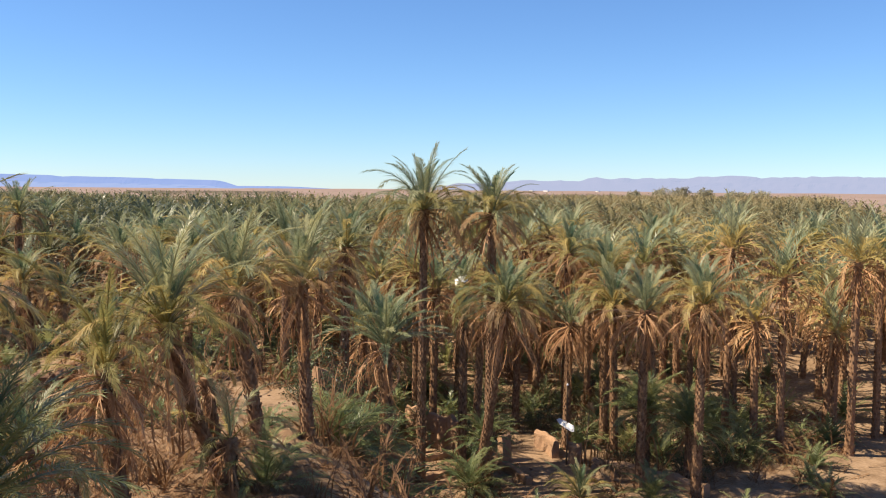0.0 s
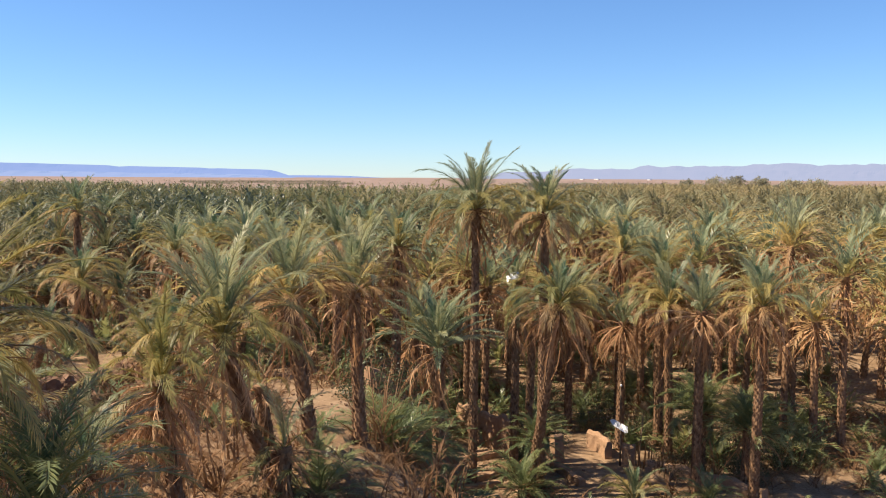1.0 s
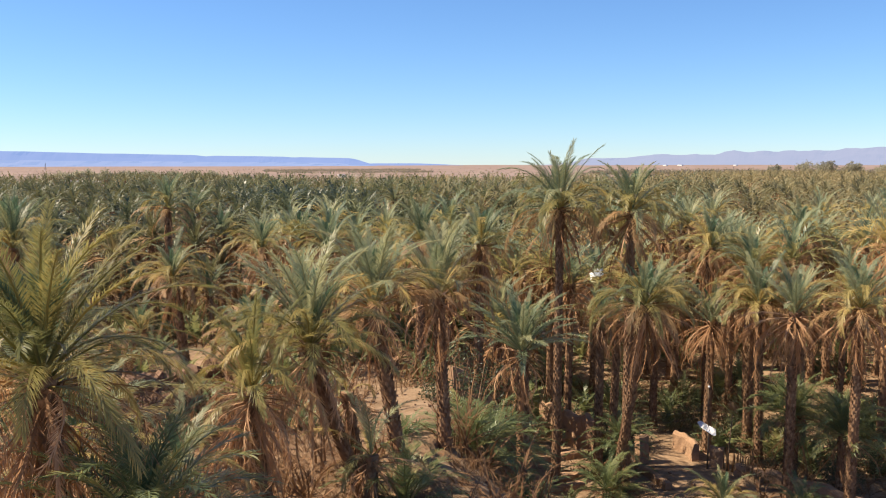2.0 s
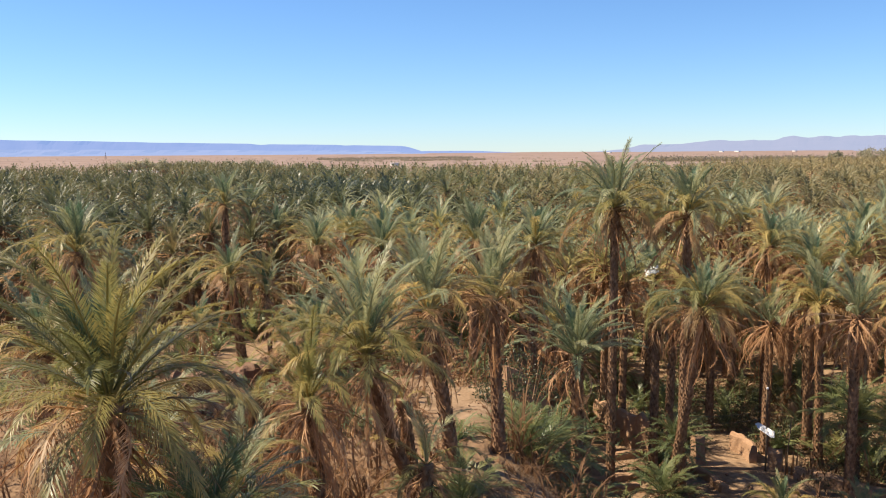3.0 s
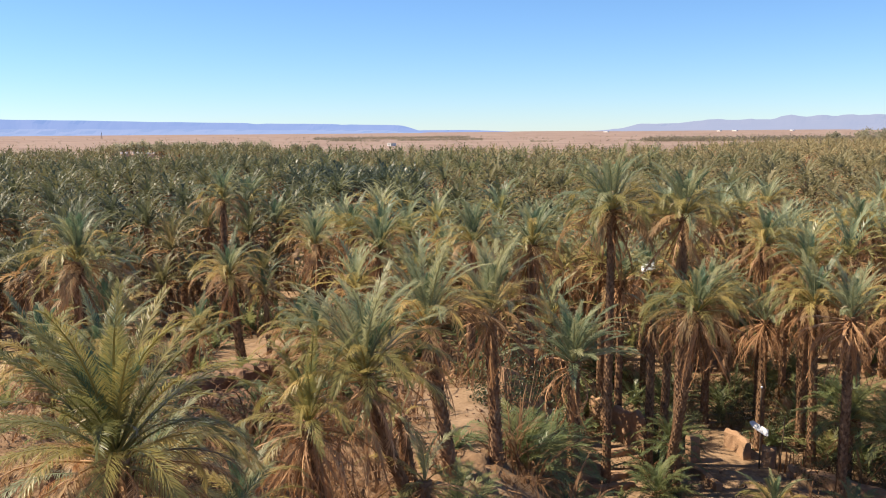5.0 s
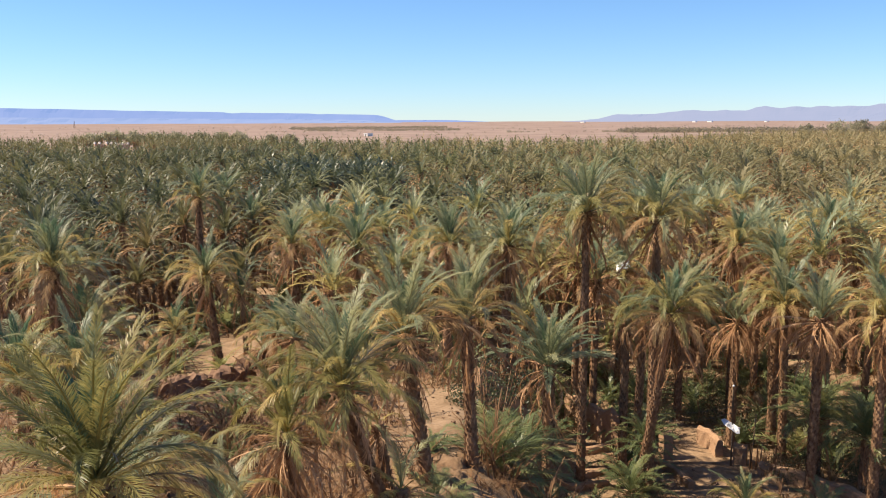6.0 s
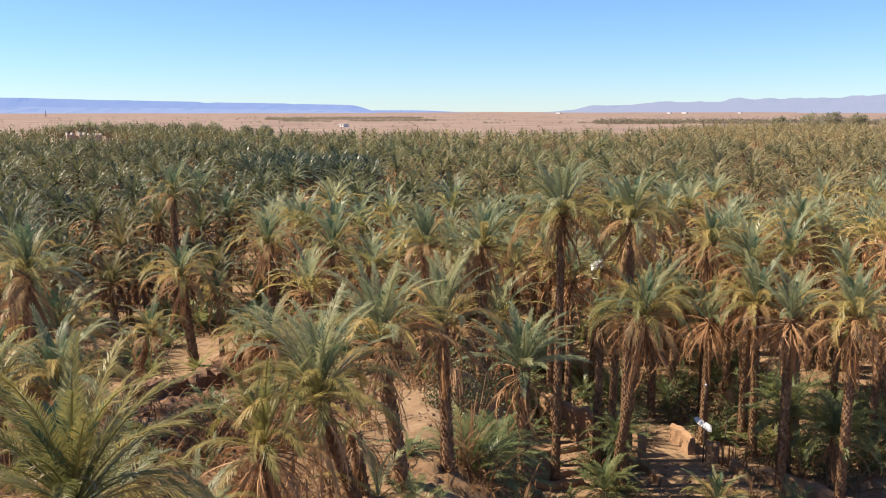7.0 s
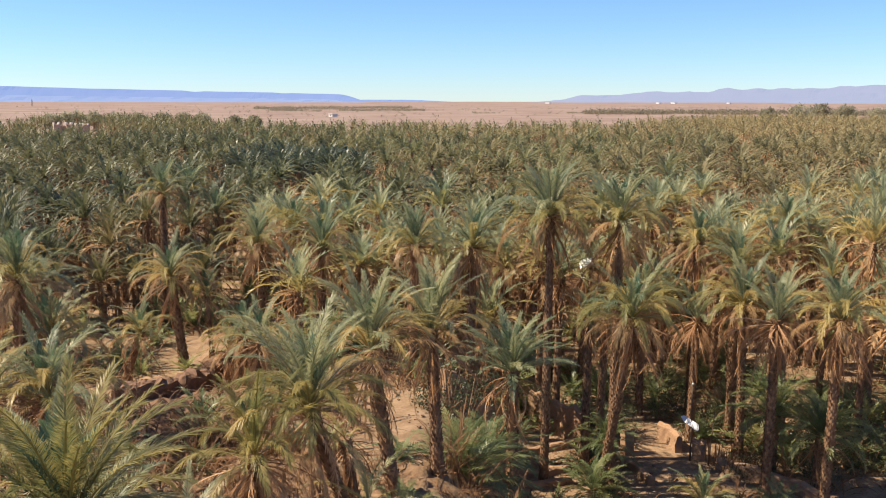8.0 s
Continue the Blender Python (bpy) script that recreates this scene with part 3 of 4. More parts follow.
# ---------------------------------------------------------------- mud walls, path, pole and sign
def mud_wall(name, label, points, height, width, seed, material=MUD, rough=1.0):
    """A hand-built earth wall along a line of points: rounded, uneven top, foot set into the soil."""
    rng = random.Random(seed)
    line = []
    for (x0, y0), (x1, y1) in zip(points, points[1:]):
        n = max(2, int(math.hypot(x1 - x0, y1 - y0) / (0.4 if rough < 1.5 else 0.18)))
        line += [(x0 + (x1 - x0) * i / n, y0 + (y1 - y0) * i / n) for i in range(n)]
    line.append(points[-1])
    verts, faces = [], []
    section = ((-0.56, 0.0), (-0.52, 0.45), (-0.47, 0.85), (-0.33, 0.98), (0.0, 1.03), (0.33, 0.98), (0.47, 0.85), (0.52, 0.45), (0.56, 0.0))
    m = len(section)
    for i, (x, y) in enumerate(line):
        a, b = line[max(0, i - 1)], line[min(len(line) - 1, i + 1)]
        tx, ty = b[0] - a[0], b[1] - a[1]
        l = math.hypot(tx, ty)
        nx, ny = -ty / l, tx / l
        h = height * (1 + rough * 0.22 * noise.noise((x * 0.7, y * 0.7, seed)) + rough * 0.14 * noise.noise((x * 2.3, y * 2.3, seed)) + rng.uniform(-0.04, 0.04))
        z = ground_z(x, y)
        for q, (o, hh) in enumerate(section):
            j = 0.09 * rough * noise.noise((x * 2.5 + q, y * 2.5, seed))
            j += rng.uniform(-0.07, 0.07) * (rough > 1.5)
            verts.append((x + nx * (o * width + j), y + ny * (o * width + j), z + h * hh + rng.uniform(-0.1, 0.1) * (rough > 1.5) - (0.4 if hh == 0 else 0)))
    for i in range(len(line) - 1):
        for q in range(m - 1):
            a = i * m + q
            faces.append((a, a + 1, a + m + 1, a + m))
    faces += [tuple(range(m - 1, -1, -1)), tuple(range((len(line) - 1) * m, len(line) * m))]
    return tagged(new(name, mesh_of(name, verts, faces, material)), label, "wall")


mud_wall("mud_wall", "low curved mud wall beside the sunken path", [(12.95, 54.3), (13.35, 53.7), (13.6, 53.0), (13.65, 52.2)], 1.1, 0.42, 1)
mud_wall("mud_wall", "thick mud wall end beside the sign pole", [(14.25, 51.4), (14.95, 51.1)], 1.15, 0.55, 2)
mud_wall("mud_wall", "low sunlit mud wall along the palms", [(15.3, 49.8), (16.1, 49.1), (17.1, 48.2), (18.0, 47.2), (18.8, 46.1), (19.8, 44.4)], 0.7, 0.55, 3)
mud_wall("mud_wall", "short mud pillar beside the path", [(10.2, 52.0), (10.8, 52.3)], 1.5, 0.5, 4)
mud_wall("mud_wall", "low mud kerb above the ditch", [(10.0, 50.8), (10.6, 49.4), (11.0, 47.5)], 0.45, 0.4, 5)
mud_wall("mud_wall", "brown mud wall behind the tall palm", [(5.2, 57.6), (6.6, 55.6), (8.1, 53.4)], 2.0, 0.5, 6)
mud_wall("mud_wall", "brown mud wall along the terrace edge", [(-0.6, 46.6), (0.9, 47.9), (2.2, 49.6), (3.2, 51.0)], 1.5, 0.5, 7)
mud_wall("mud_wall", "crumbling dark mud wall beside the clearing", [(-16.9, 43.4), (-15.6, 43.4), (-14.6, 44.0), (-13.8, 45.2), (-13.2, 46.8), (-13.1, 48.6)], 1.0, 0.9, 8, RUBBLE, 1.7)
mud_wall("mud_wall", "short mud wall end beside the clearing", [(-13.9, 51.7), (-13.1, 51.5)], 0.8, 0.6, 9, RUBBLE)
mud_wall("earth_bund", "low earth bund between the palms", [(3.4, 51.2), (5.2, 52.2), (7.4, 53.4)], 0.4, 0.5, 10)
mud_wall("earth_bund", "low earth bund between the palms", [(3.3, 47.4), (5.0, 48.7), (6.8, 49.8)], 0.35, 0.5, 11)
mud_wall("earth_bund", "low earth bund between the palms", [(3.5, 46.1), (5.0, 47.1), (6.5, 48.0)], 0.35, 0.5, 12)



def tilled_soil(x0, x1, y0, y1, label, material=RUBBLE):
    """Dark turned earth in uneven furrows, sunk into the sand at its edges."""
    nx, ny = int((x1 - x0) / 0.16), int((y1 - y0) / 0.16)
    verts, faces = [], []
    for j in range(ny + 1):
        for i in range(nx + 1):
            x, y = x0 + (x1 - x0) * i / nx, y0 + (y1 - y0) * j / ny
            rim = min(i, nx - i, j, ny - j) / 10 + 0.5 * noise.noise((x * 0.6, y * 0.6, 2))
            z = 0.10 * math.sin(6.0 * (0.35 * x + y) + 2 * noise.noise((x * 0.5, y * 0.5, 1))) + 0.16 * noise.noise((x * 1.7, y * 1.7, 4)) + 0.12 * noise.noise((x * 4.5, y * 4.5, 6))
            verts.append((x, y, ground_z(x, y) + 0.10 + z if rim > 0.3 else ground_z(x, y) - 0.25))
    for j in range(ny):
        for i in range(nx):
            a = j * (nx + 1) + i
            faces.append((a, a + 1, a + nx + 2, a + nx + 1))
    tagged(new("tilled_soil", mesh_of("tilled_soil", verts, faces, material, True)), label, "soil", kind="structure")


tilled_soil(-17.0, -7.5, 34.0, 46.5, "patch of dark reddish tilled earth between the palms")
# Brown patches for litter, also darkening the sand where near palms shade it.
tilled_soil(-14.0, -0.3, 16.0, 33.5, "brown littered soil under the near palms, darkened for their shade", BROWNSOIL)
tilled_soil(-24.5, -14.2, 17.0, 33.8, "brown littered soil under the near palms, darkened for their shade", BROWNSOIL)


def soil_mound(x, y, wide, high, seed):
    """A heap of sandy earth at a palm's foot."""
    verts, faces, n, rows = [], [], 18, 5
    for j in range(rows + 1):
        q = j / rows
        for k in range(n):
            a = 2 * math.pi * k / n
            r = wide * (1 - q) * (1 + 0.3 * noise.noise((math.cos(a) * 1.5, math.sin(a) * 1.5, seed)))
            px, py = x + r * math.cos(a), y + r * math.sin(a)
            verts.append((px, py, ground_z(x, y) - 0.15 + (high + 0.15) * math.sin(q * math.pi / 2) ** 0.8 + 0.12 * noise.noise((px * 1.6, py * 1.6, seed))))
    for j in range(rows):
        for k in range(n):
            a, b = j * n + k, j * n + (k + 1) % n
            faces.append((a, b, b + n, a + n))
    faces.append(tuple(range(rows * n, (rows + 1) * n)))
    tagged(new("soil_mound", mesh_of("soil_mound", verts, faces, GROUND, True)), "sunlit heap of sandy earth under the palms", "soil mound", "heaps of earth under the palms")


for mx, my, wide, high in ((18.3, 62.3, 1.1, 0.9), (20.2, 57.4, 1.0, 0.9), (22.0, 57.3, 1.5, 0.8), (24.5, 58.5, 1.0, 0.8), (15.7, 48.6, 0.8, 0.6)):
    soil_mound(mx, my, wide, high, mx)


def tube(bm, a, b, r0, r1=None, sides=8):
    r1 = r0 if r1 is None else r1
    a, b = Vector(a), Vector(b)
    m = Matrix.Translation((a + b) / 2) @ (b - a).to_track_quat("Z", "Y").to_matrix().to_4x4()
    bmesh.ops.create_cone(bm, cap_ends=True, segments=sides, radius1=r0, radius2=r1, depth=(b - a).length, matrix=m)


def box(bm, centre, size, turn=0.0, bevel=0.0):
    r = bmesh.ops.create_cube(bm, size=1.0, matrix=Matrix.Translation(centre) @ pose(0, 0, 0, 0, 0, turn) @ Matrix.Diagonal((*size, 1)))
    if bevel:
        edges = {e for v in r["verts"] for e in v.link_edges}
        bmesh.ops.bevel(bm, geom=list(edges), offset=bevel, segments=2, affect="EDGES")


def sign_pole():
    x, y = 13.98, 50.9
    root = tagged(new("sign_pole"), "thin wooden pole with a blank white sign board", "sign pole")
    root.location = (x, y, ground_z(x, y))
    bm = bmesh.new()
    tube(bm, (0, 0, -0.3), (0.02, 0, 2.4), 0.06, 0.052)
    tube(bm, (0.02, 0, 2.4), (-0.06, 0, 4.9), 0.052, 0.04)
    child("pole", bm_mesh("pole", bm, POLE, True), root)
    bm = bmesh.new()
    # an arrow-shaped board, pointed at one end
    outline = [(-0.76, 0.20), (-0.56, 0.33), (0.52, 0.06), (0.61, -0.27), (0.44, -0.32), (-0.49, -0.03)]
    front = [bm.verts.new((px, -0.075, 2.3 + pz)) for px, pz in outline]
    back = [bm.verts.new((px, -0.055, 2.3 + pz)) for px, pz in outline]
    bm.faces.new(front)
    bm.faces.new(back[::-1])
    for i in range(len(outline)):
        k = (i + 1) % len(outline)
        bm.faces.new((front[k], front[i], back[i], back[k]))
    bmesh.ops.recalc_face_normals(bm, faces=bm.faces)
    child("board", bm_mesh("board", bm, WHITE), root, Matrix.Translation((0, 0, 2.3)) @ pose(0, 0, 0, 0, 0, -50) @ pose(0, 0, 0, -22, 0, 0) @ Matrix.Translation((0, 0, -2.3)), "blank white arrow-shaped board")
    bm = bmesh.new()
    tube(bm, (-0.06, 0, 4.75), (-0.06, -0.14, 4.75), 0.02)
    bmesh.ops.create_uvsphere(bm, u_segments=8, v_segments=6, radius=0.07, matrix=Matrix.Translation((-0.06, -0.16, 4.75)))
    child("insulator", bm_mesh("insulator", bm, WHITE, True), root, None, "small white insulator")


sign_pole()


def cable(name, label, a, b, sag, r=0.008):
    bm = bmesh.new()
    a, b = Vector(a), Vector(b)
    pts = [a.lerp(b, i / 12) - Vector((0, 0, sag * 4 * (i / 12) * (1 - i / 12))) for i in range(13)]
    for p, q in zip(pts, pts[1:]):
        tube(bm, p, q, r, sides=5)
    tagged(new(name, bm_mesh(name, bm, STEEL)), label, "cable")


cable("cable", "thin grey cable slung between pole and palm", (14.1, 51.2, 3.4), (8.5, 50.4, 3.3), 0.25)
cable("cable", "thin grey cable slung between pole and palm", (14.1, 51.2, 3.0), (8.5, 50.4, 2.9), 0.3)


def stake(x, y, h, lean):
    bm = bmesh.new()
    z = ground_z(x, y)
    tube(bm, (x, y, z - 0.2), (x + lean, y, z + h), 0.04, 0.03)
    tagged(new("wooden_stake", bm_mesh("wooden_stake", bm, POLE, True)), "thin leaning wooden stake in the ground", "stake")


stake(14.85, 50.2, 3.3, 0.25)
stake(-20.6, 54.0, 3.0, 0.1)


def reed_fence(x0, y0, x1, y1, n):
    root = tagged(new("reed_fence"), "short fence of dry upright palm ribs", "fence")
    root.location = (x0, y0, ground_z(x0, y0))
    rng = random.Random(4)
    shapes = []
    for i in range(3):
        bm = bmesh.new()
        tube(bm, (0, 0, -0.2), (rng.uniform(-0.12, 0.12), rng.uniform(-0.1, 0.1), 1.0 + 0.2 * i), 0.035, 0.015, 5)
        shapes.append(bm_mesh("rib", bm, DRY))
    for i in range(n):
        u = i / (n - 1)
        child("rib", rng.choice(shapes), root, pose((x1 - x0) * u + rng.uniform(-0.1, 0.1), (y1 - y0) * u + rng.uniform(-0.12, 0.12), 0, 0, 0, rng.uniform(0, 360)) @ Matrix.Scale(rng.uniform(0.8, 1.25), 4))


reed_fence(14.9, 50.6, 16.3, 49.7, 34)


def drum():
    bm = bmesh.new()
    x, y = 8.15, 53.35
    z = ground_z(x, y) + 2.02
    prof = [(0.0, 0.0), (0.20, 0.0), (0.23, 0.05), (0.22, 0.2), (0.24, 0.22), (0.22, 0.24), (0.23, 0.42), (0.2, 0.46), (0.18, 0.43), (0.0, 0.43)]
    rings = [[bm.verts.new((x + r * math.cos(2 * math.pi * k / 14), y + r * math.sin(2 * math.pi * k / 14), z + h)) for k in range(14)] for r, h in prof[1:-1]]
    for a, b in zip(rings, rings[1:]):
        for k in range(14):
            bm.faces.new((a[k], a[(k + 1) % 14], b[(k + 1) % 14], b[k]))
    bm.faces.new(rings[0][::-1])
    bm.faces.new(rings[-1])
    m = shader("black_plastic", 0.45)[0]
    m.node_tree.nodes["Principled BSDF"].inputs["Base Color"].default_value = (0.012, 0.012, 0.013, 1)
    tagged(new("water_drum", bm_mesh("water_drum", bm, m, True)), "small black plastic drum on a mud wall", "drum")


drum()


date_palm(9.5, 63.2, 9.3, BROWN, 1.1, 28, 34, (0.2, 0.0), 0.25, 0.5, 1, 0.8)


def cloth_scrap():
    n = 9
    verts, faces = [], []
    for i in range(n):
        for k in range(n):
            u, v = i / (n - 1) - 0.5, k / (n - 1) - 0.5
            verts.append((9.4 + 0.9 * u, 62.75 + 0.55 * v, 9.75 + 0.45 * v + 0.3 * u - 0.35 * u * u + 0.10 * noise.noise((u * 5, v * 5, 3))))
    for i in range(n - 1):
        for k in range(n - 1):
            a = i * n + k
            faces.append((a, a + 1, a + n + 1, a + n))
    ob = new("cloth_scrap", mesh_of("cloth_scrap", verts, faces, WHITE, True))
    ob.modifiers.new("thickness", "SOLIDIFY").thickness = 0.01
    tagged(ob, "pale scrap of cloth caught in a palm crown", "cloth")


cloth_scrap()

# ---------------------------------------------------------------- the wider grove
KEEP = [(o.location.x, o.location.y) for o in scene.objects if o.name.startswith("date_palm")]


def open_ground(x, y):
    """Clearings, the path and the spots that the single palms hold."""
    if y < 50 and x > -7 or y < 22:
        return True
    if y < 47 and -0.47 < x / y < -0.16:
        return True
    if -24 < x < -9.5 and 42 < y < 64:
        return True
    if -7.5 < x < 4.5 and y < 54:
        return True
    if 7.5 < x < 16.5 and y < 58 or 3 < x < 8 and y < 57:
        return True
    return any((x - a) ** 2 + (y - b) ** 2 < 6.0 for a, b in KEEP)


def merged_crown(rng, green, dead, teeth, reach, stiff, arch=0.0, leaf=0.40):
    """The fronds of one crown about its own origin: leafy ones and dead ones as two sets of points, faces and ages."""
    sets = []
    golden = 2.39996
    for n, dry in ((green, False), (dead, True)):
        V, F, base, ages = [], [], 0, []
        for i in range(n):
            u = (i + 0.5) / n
            if dry:
                v, f = vane_arrays(3.3, rng.uniform(1.1, 2.3) if u < 0.45 else rng.uniform(0.3, 0.8), max(5, int(teeth * 0.6)), 0.34, rng, -0.15, 0.5, rng.uniform(-0.12, 0.12), 0.45 if u < 0.45 else 0.32)
                elev, drop, s = 6 - 72 * u ** 0.8 + rng.uniform(-10, 10), -0.2 - 0.7 * u, reach * rng.uniform(0.6, 0.95)
                roll = rng.uniform(-50, 50)
            else:
                droop = arch + (0.6 + 0.4 * rng.random() if u < stiff * 0.8 else (1.2 + 0.6 * rng.random() if u < 0.8 else 2.0))
                v, f = vane_arrays(3.0, droop, teeth, leaf, rng, 0.45, 0.25, rng.uniform(-0.08, 0.08), 0.85)
                elev, drop, s = 85 - 80 * u ** (0.75 + 0.5 * stiff) + rng.uniform(-8, 8), 0.15 - 0.35 * u, reach * rng.uniform(0.85, 1.1)
                roll = rng.uniform(-14, 14)
            m = np.array(pose(0, 0, drop, 0, 0, math.degrees(i * golden) + rng.uniform(-12, 12)) @ pose(0, 0, 0, roll, -elev, 0) @ Matrix.Scale(s, 4))
            V.append(v @ m[:3, :3].T + m[:3, 3])
            F += [tuple(k + base for k in q) for q in f]
            ages += [0 if u < 0.35 else 1 if u < 0.78 else 2] * len(f)
            base += len(v)
        sets.append((np.concatenate(V), F, ages))
    return sets


def grove_palm(kind, x, y, tone):
    """A palm of the middle distance: stem, leafy crown and dead skirt as three parts."""
    rng = random.Random(500 + kind)
    h = (8.6, 9.6, 10.4, 9.0, 8.0, 9.8, 7.2, 10.8, 4.6, 5.8)[kind]
    green, dead = ((36, 34), (30, 46), (36, 30), (26, 52), (32, 40), (28, 50), (34, 30), (32, 36), (32, 32), (30, 42))[kind]
    label = (DUSTY, BROWN, DUSTY, BROWN, DUSTY, BROWN, SHORT, DUSTY, SHORT, BROWN)[kind]
    root = tagged(new("date_palm"), label, "palm tree", "palms of the grove")
    root.location = (x, y, ground_z(x, y))
    lean = (rng.uniform(-0.7, 0.7), rng.uniform(-0.5, 0.5))
    v, f, tip = trunk_arrays(h, lean, 0.25, 0.21, 700 + kind, sides=8, gap=0.34)
    child("trunk", mesh_of("trunk", v, f, BARK), root)
    (gv, gf, ages), (dv, df, _) = merged_crown(rng, green + 4, int(dead * 0.9), 16, rng.uniform(1.0, 1.12), 0.38, 0.2, 0.46)
    # The cool tone's darkened leaf carries the shade between crowns in its colour.
    leaves = {"cool": (SHADEGREEN, SHADEGREEN, OLD), "green": (COOL, GREEN, OLD), "dry": (COOL, GREEN, OLD)}[tone]
    me = mesh_of("crown", gv + tip, gf, leaves[0])
    me.materials.append(leaves[1])
    me.materials.append(leaves[2])
    me.polygons.foreach_set("material_index", ages)
    child("crown", me, root)
    child("dead_fronds", mesh_of("dead_fronds", dv + tip, df, DRYLOW if tone == "cool" else HANG), root, None, "tan skirt of dead fronds")
    return root


def scatter(y0, y1, gap, rng, side=0.62):
    y = y0
    while y < y1:
        w = side * y + 14
        x = -w
        while x < w:
            px, py = x + rng.uniform(-0.48, 0.48) * gap, y + rng.uniform(-0.48, 0.48) * gap
            if not open_ground(px, py):
                yield px, py
            x += gap
        y += gap * 0.9


HEIGHTS = (8.6, 9.6, 10.4, 9.0, 8.0, 9.8, 7.2, 10.8, 4.6, 5.8)
stock = {}
rng = random.Random(11)
for px, py in scatter(22, 85, 4.2, rng):
    dry_side = px > 6 + 0.1 * py
    want = 11.4 + rng.choice((-4.2, -2.8, -1.8, -0.9, -0.2, 0.6)) + rng.uniform(-0.5, 0.5) - ground_z(px, py)
    kinds = (1, 3, 5, 1, 3, 4, 7, 9) if dry_side else (0, 2, 4, 7, 1, 5, 6, 8, 9)
    kind = min(kinds, key=lambda k: abs(HEIGHTS[k] - want) + rng.uniform(0, 1.2))
    if py < 47:
        if px / py < -0.60 or px > 0:
            continue
        date_palm(px, py, want + ground_z(px, py), BROWN if dry_side else DUSTY, rng.uniform(0.85, 1.0), 26, 22, (rng.uniform(-0.4, 0.4), 0.0), 0.2, 0.5, 0, 0.8)
        continue
    tone = "cool" if px < -0.2 * py + 5 * math.sin(px * 3.1 + py) else "dry" if dry_side else "green"
    if (kind, tone) not in stock:
        stock[kind, tone] = grove_palm(kind, px, py, tone)
        continue
    tall = min(1.2, max(0.8, want / HEIGHTS[kind]))
    m = pose(px, py, ground_z(px, py), 0, 0, rng.uniform(0, 360)) @ Matrix.Diagonal((*[rng.uniform(0.88, 1.1)] * 2, tall, 1))
    copy_thing(stock[kind, tone], m)


def joined_grove(name, label, spots, makers, materials, rng):
    """Palms too many to count: leafy and dead fronds and stems laid out as a few large meshes."""
    root = tagged(new(name), label, "palm grove", kind="stuff")
    for part, (mat, sub) in enumerate(zip(materials, ("crowns", "dead_fronds", "trunks"))):
        V, F, base = [], [], 0
        for x, y, a, s, k, h in spots:
            v, f = makers[k][part]
            c, sn = math.cos(a) * s, math.sin(a) * s
            w = v @ np.array(((c, sn, 0), (-sn, c, 0), (0, 0, s)))
            if sub == "trunks":
                w = v * np.array((1, 1, h))
            w = w + np.array((x, y, ground_z(x, y) + (0 if sub == "trunks" else h)))
            V.append(w)
            F.append(f + base)
            base += len(v)
        V, F = np.concatenate(V), np.concatenate(F)
        me = bpy.data.meshes.new(sub)
        me.vertices.add(len(V))
        me.vertices.foreach_set("co", V.astype(np.float32).ravel())
        me.loops.add(F.size)
        me.loops.foreach_set("vertex_index", F.astype(np.int32).ravel())
        me.polygons.add(len(F))
        me.polygons.foreach_set("loop_start", np.arange(0, F.size, 3, dtype=np.int32))
        me.update(calc_edges=True)
        me.materials.append(mat)
        tagged(child(sub, me, root), kind="stuff")


def stem(r, sides=5):
    v, f = [], []
    for h in (-0.03, 1.0):
        v += [(r * math.cos(2 * math.pi * k / sides), r * math.sin(2 * math.pi * k / sides), h) for k in range(sides)]
    for k in range(sides):
        j = (k + 1) % sides
        f += [(k, j, sides + j), (k, sides + j, sides + k)]
    return np.array(v), np.array(f)


def feather_maker(seed, green, dead, teeth=5):
    """A palm crown a hundred metres off: each frond two toothed vanes along an arched rib."""
    r = random.Random(seed)
    out = []
    for n, dry in ((green, False), (dead, True)):
        V, F, base = [], [], 0
        for i in range(n):
            u = (i + 0.5) / n
            v, f = vane_arrays(3.3, r.uniform(0.5, 1.2) if dry else r.uniform(0.9, 1.5) if u < 0.3 else r.uniform(1.3, 2.3), teeth, 0.28 if dry else 0.42, r, 0.0 if dry else 0.35, 0.3, r.uniform(-0.1, 0.1), 0.5 if dry else 0.85)
            e = (0 - 62 * u if dry else 80 - 92 * u ** 0.8) + r.uniform(-9, 9)
            m = np.array(pose(0, 0, -0.3 - 0.8 * u if dry else 0.1, 0, 0, math.degrees(i * 2.39996) + r.uniform(-14, 14)) @ pose(0, 0, 0, r.uniform(-25, 25), -e, 0) @ Matrix.Scale(r.uniform(0.8, 1.08), 4))
            V.append(v @ m[:3, :3].T + m[:3, 3])
            F.append(np.array(f) + base)
            base += len(v)
        out.append((np.concatenate(V), np.concatenate(F)))
    return out[0], out[1], stem(0.24)


def edge(x, y):
    """How far the grove reaches in this direction."""
    a = math.degrees(math.atan2(x, y))
    return 356 + 26 * noise.noise((a * 0.22, 0.0, 4.0)) + 200 * step((-a - 12) / 7) * (1 - 0.7 * step((-a - 23) / 3)) + 250 * step((a - 9) / 9)


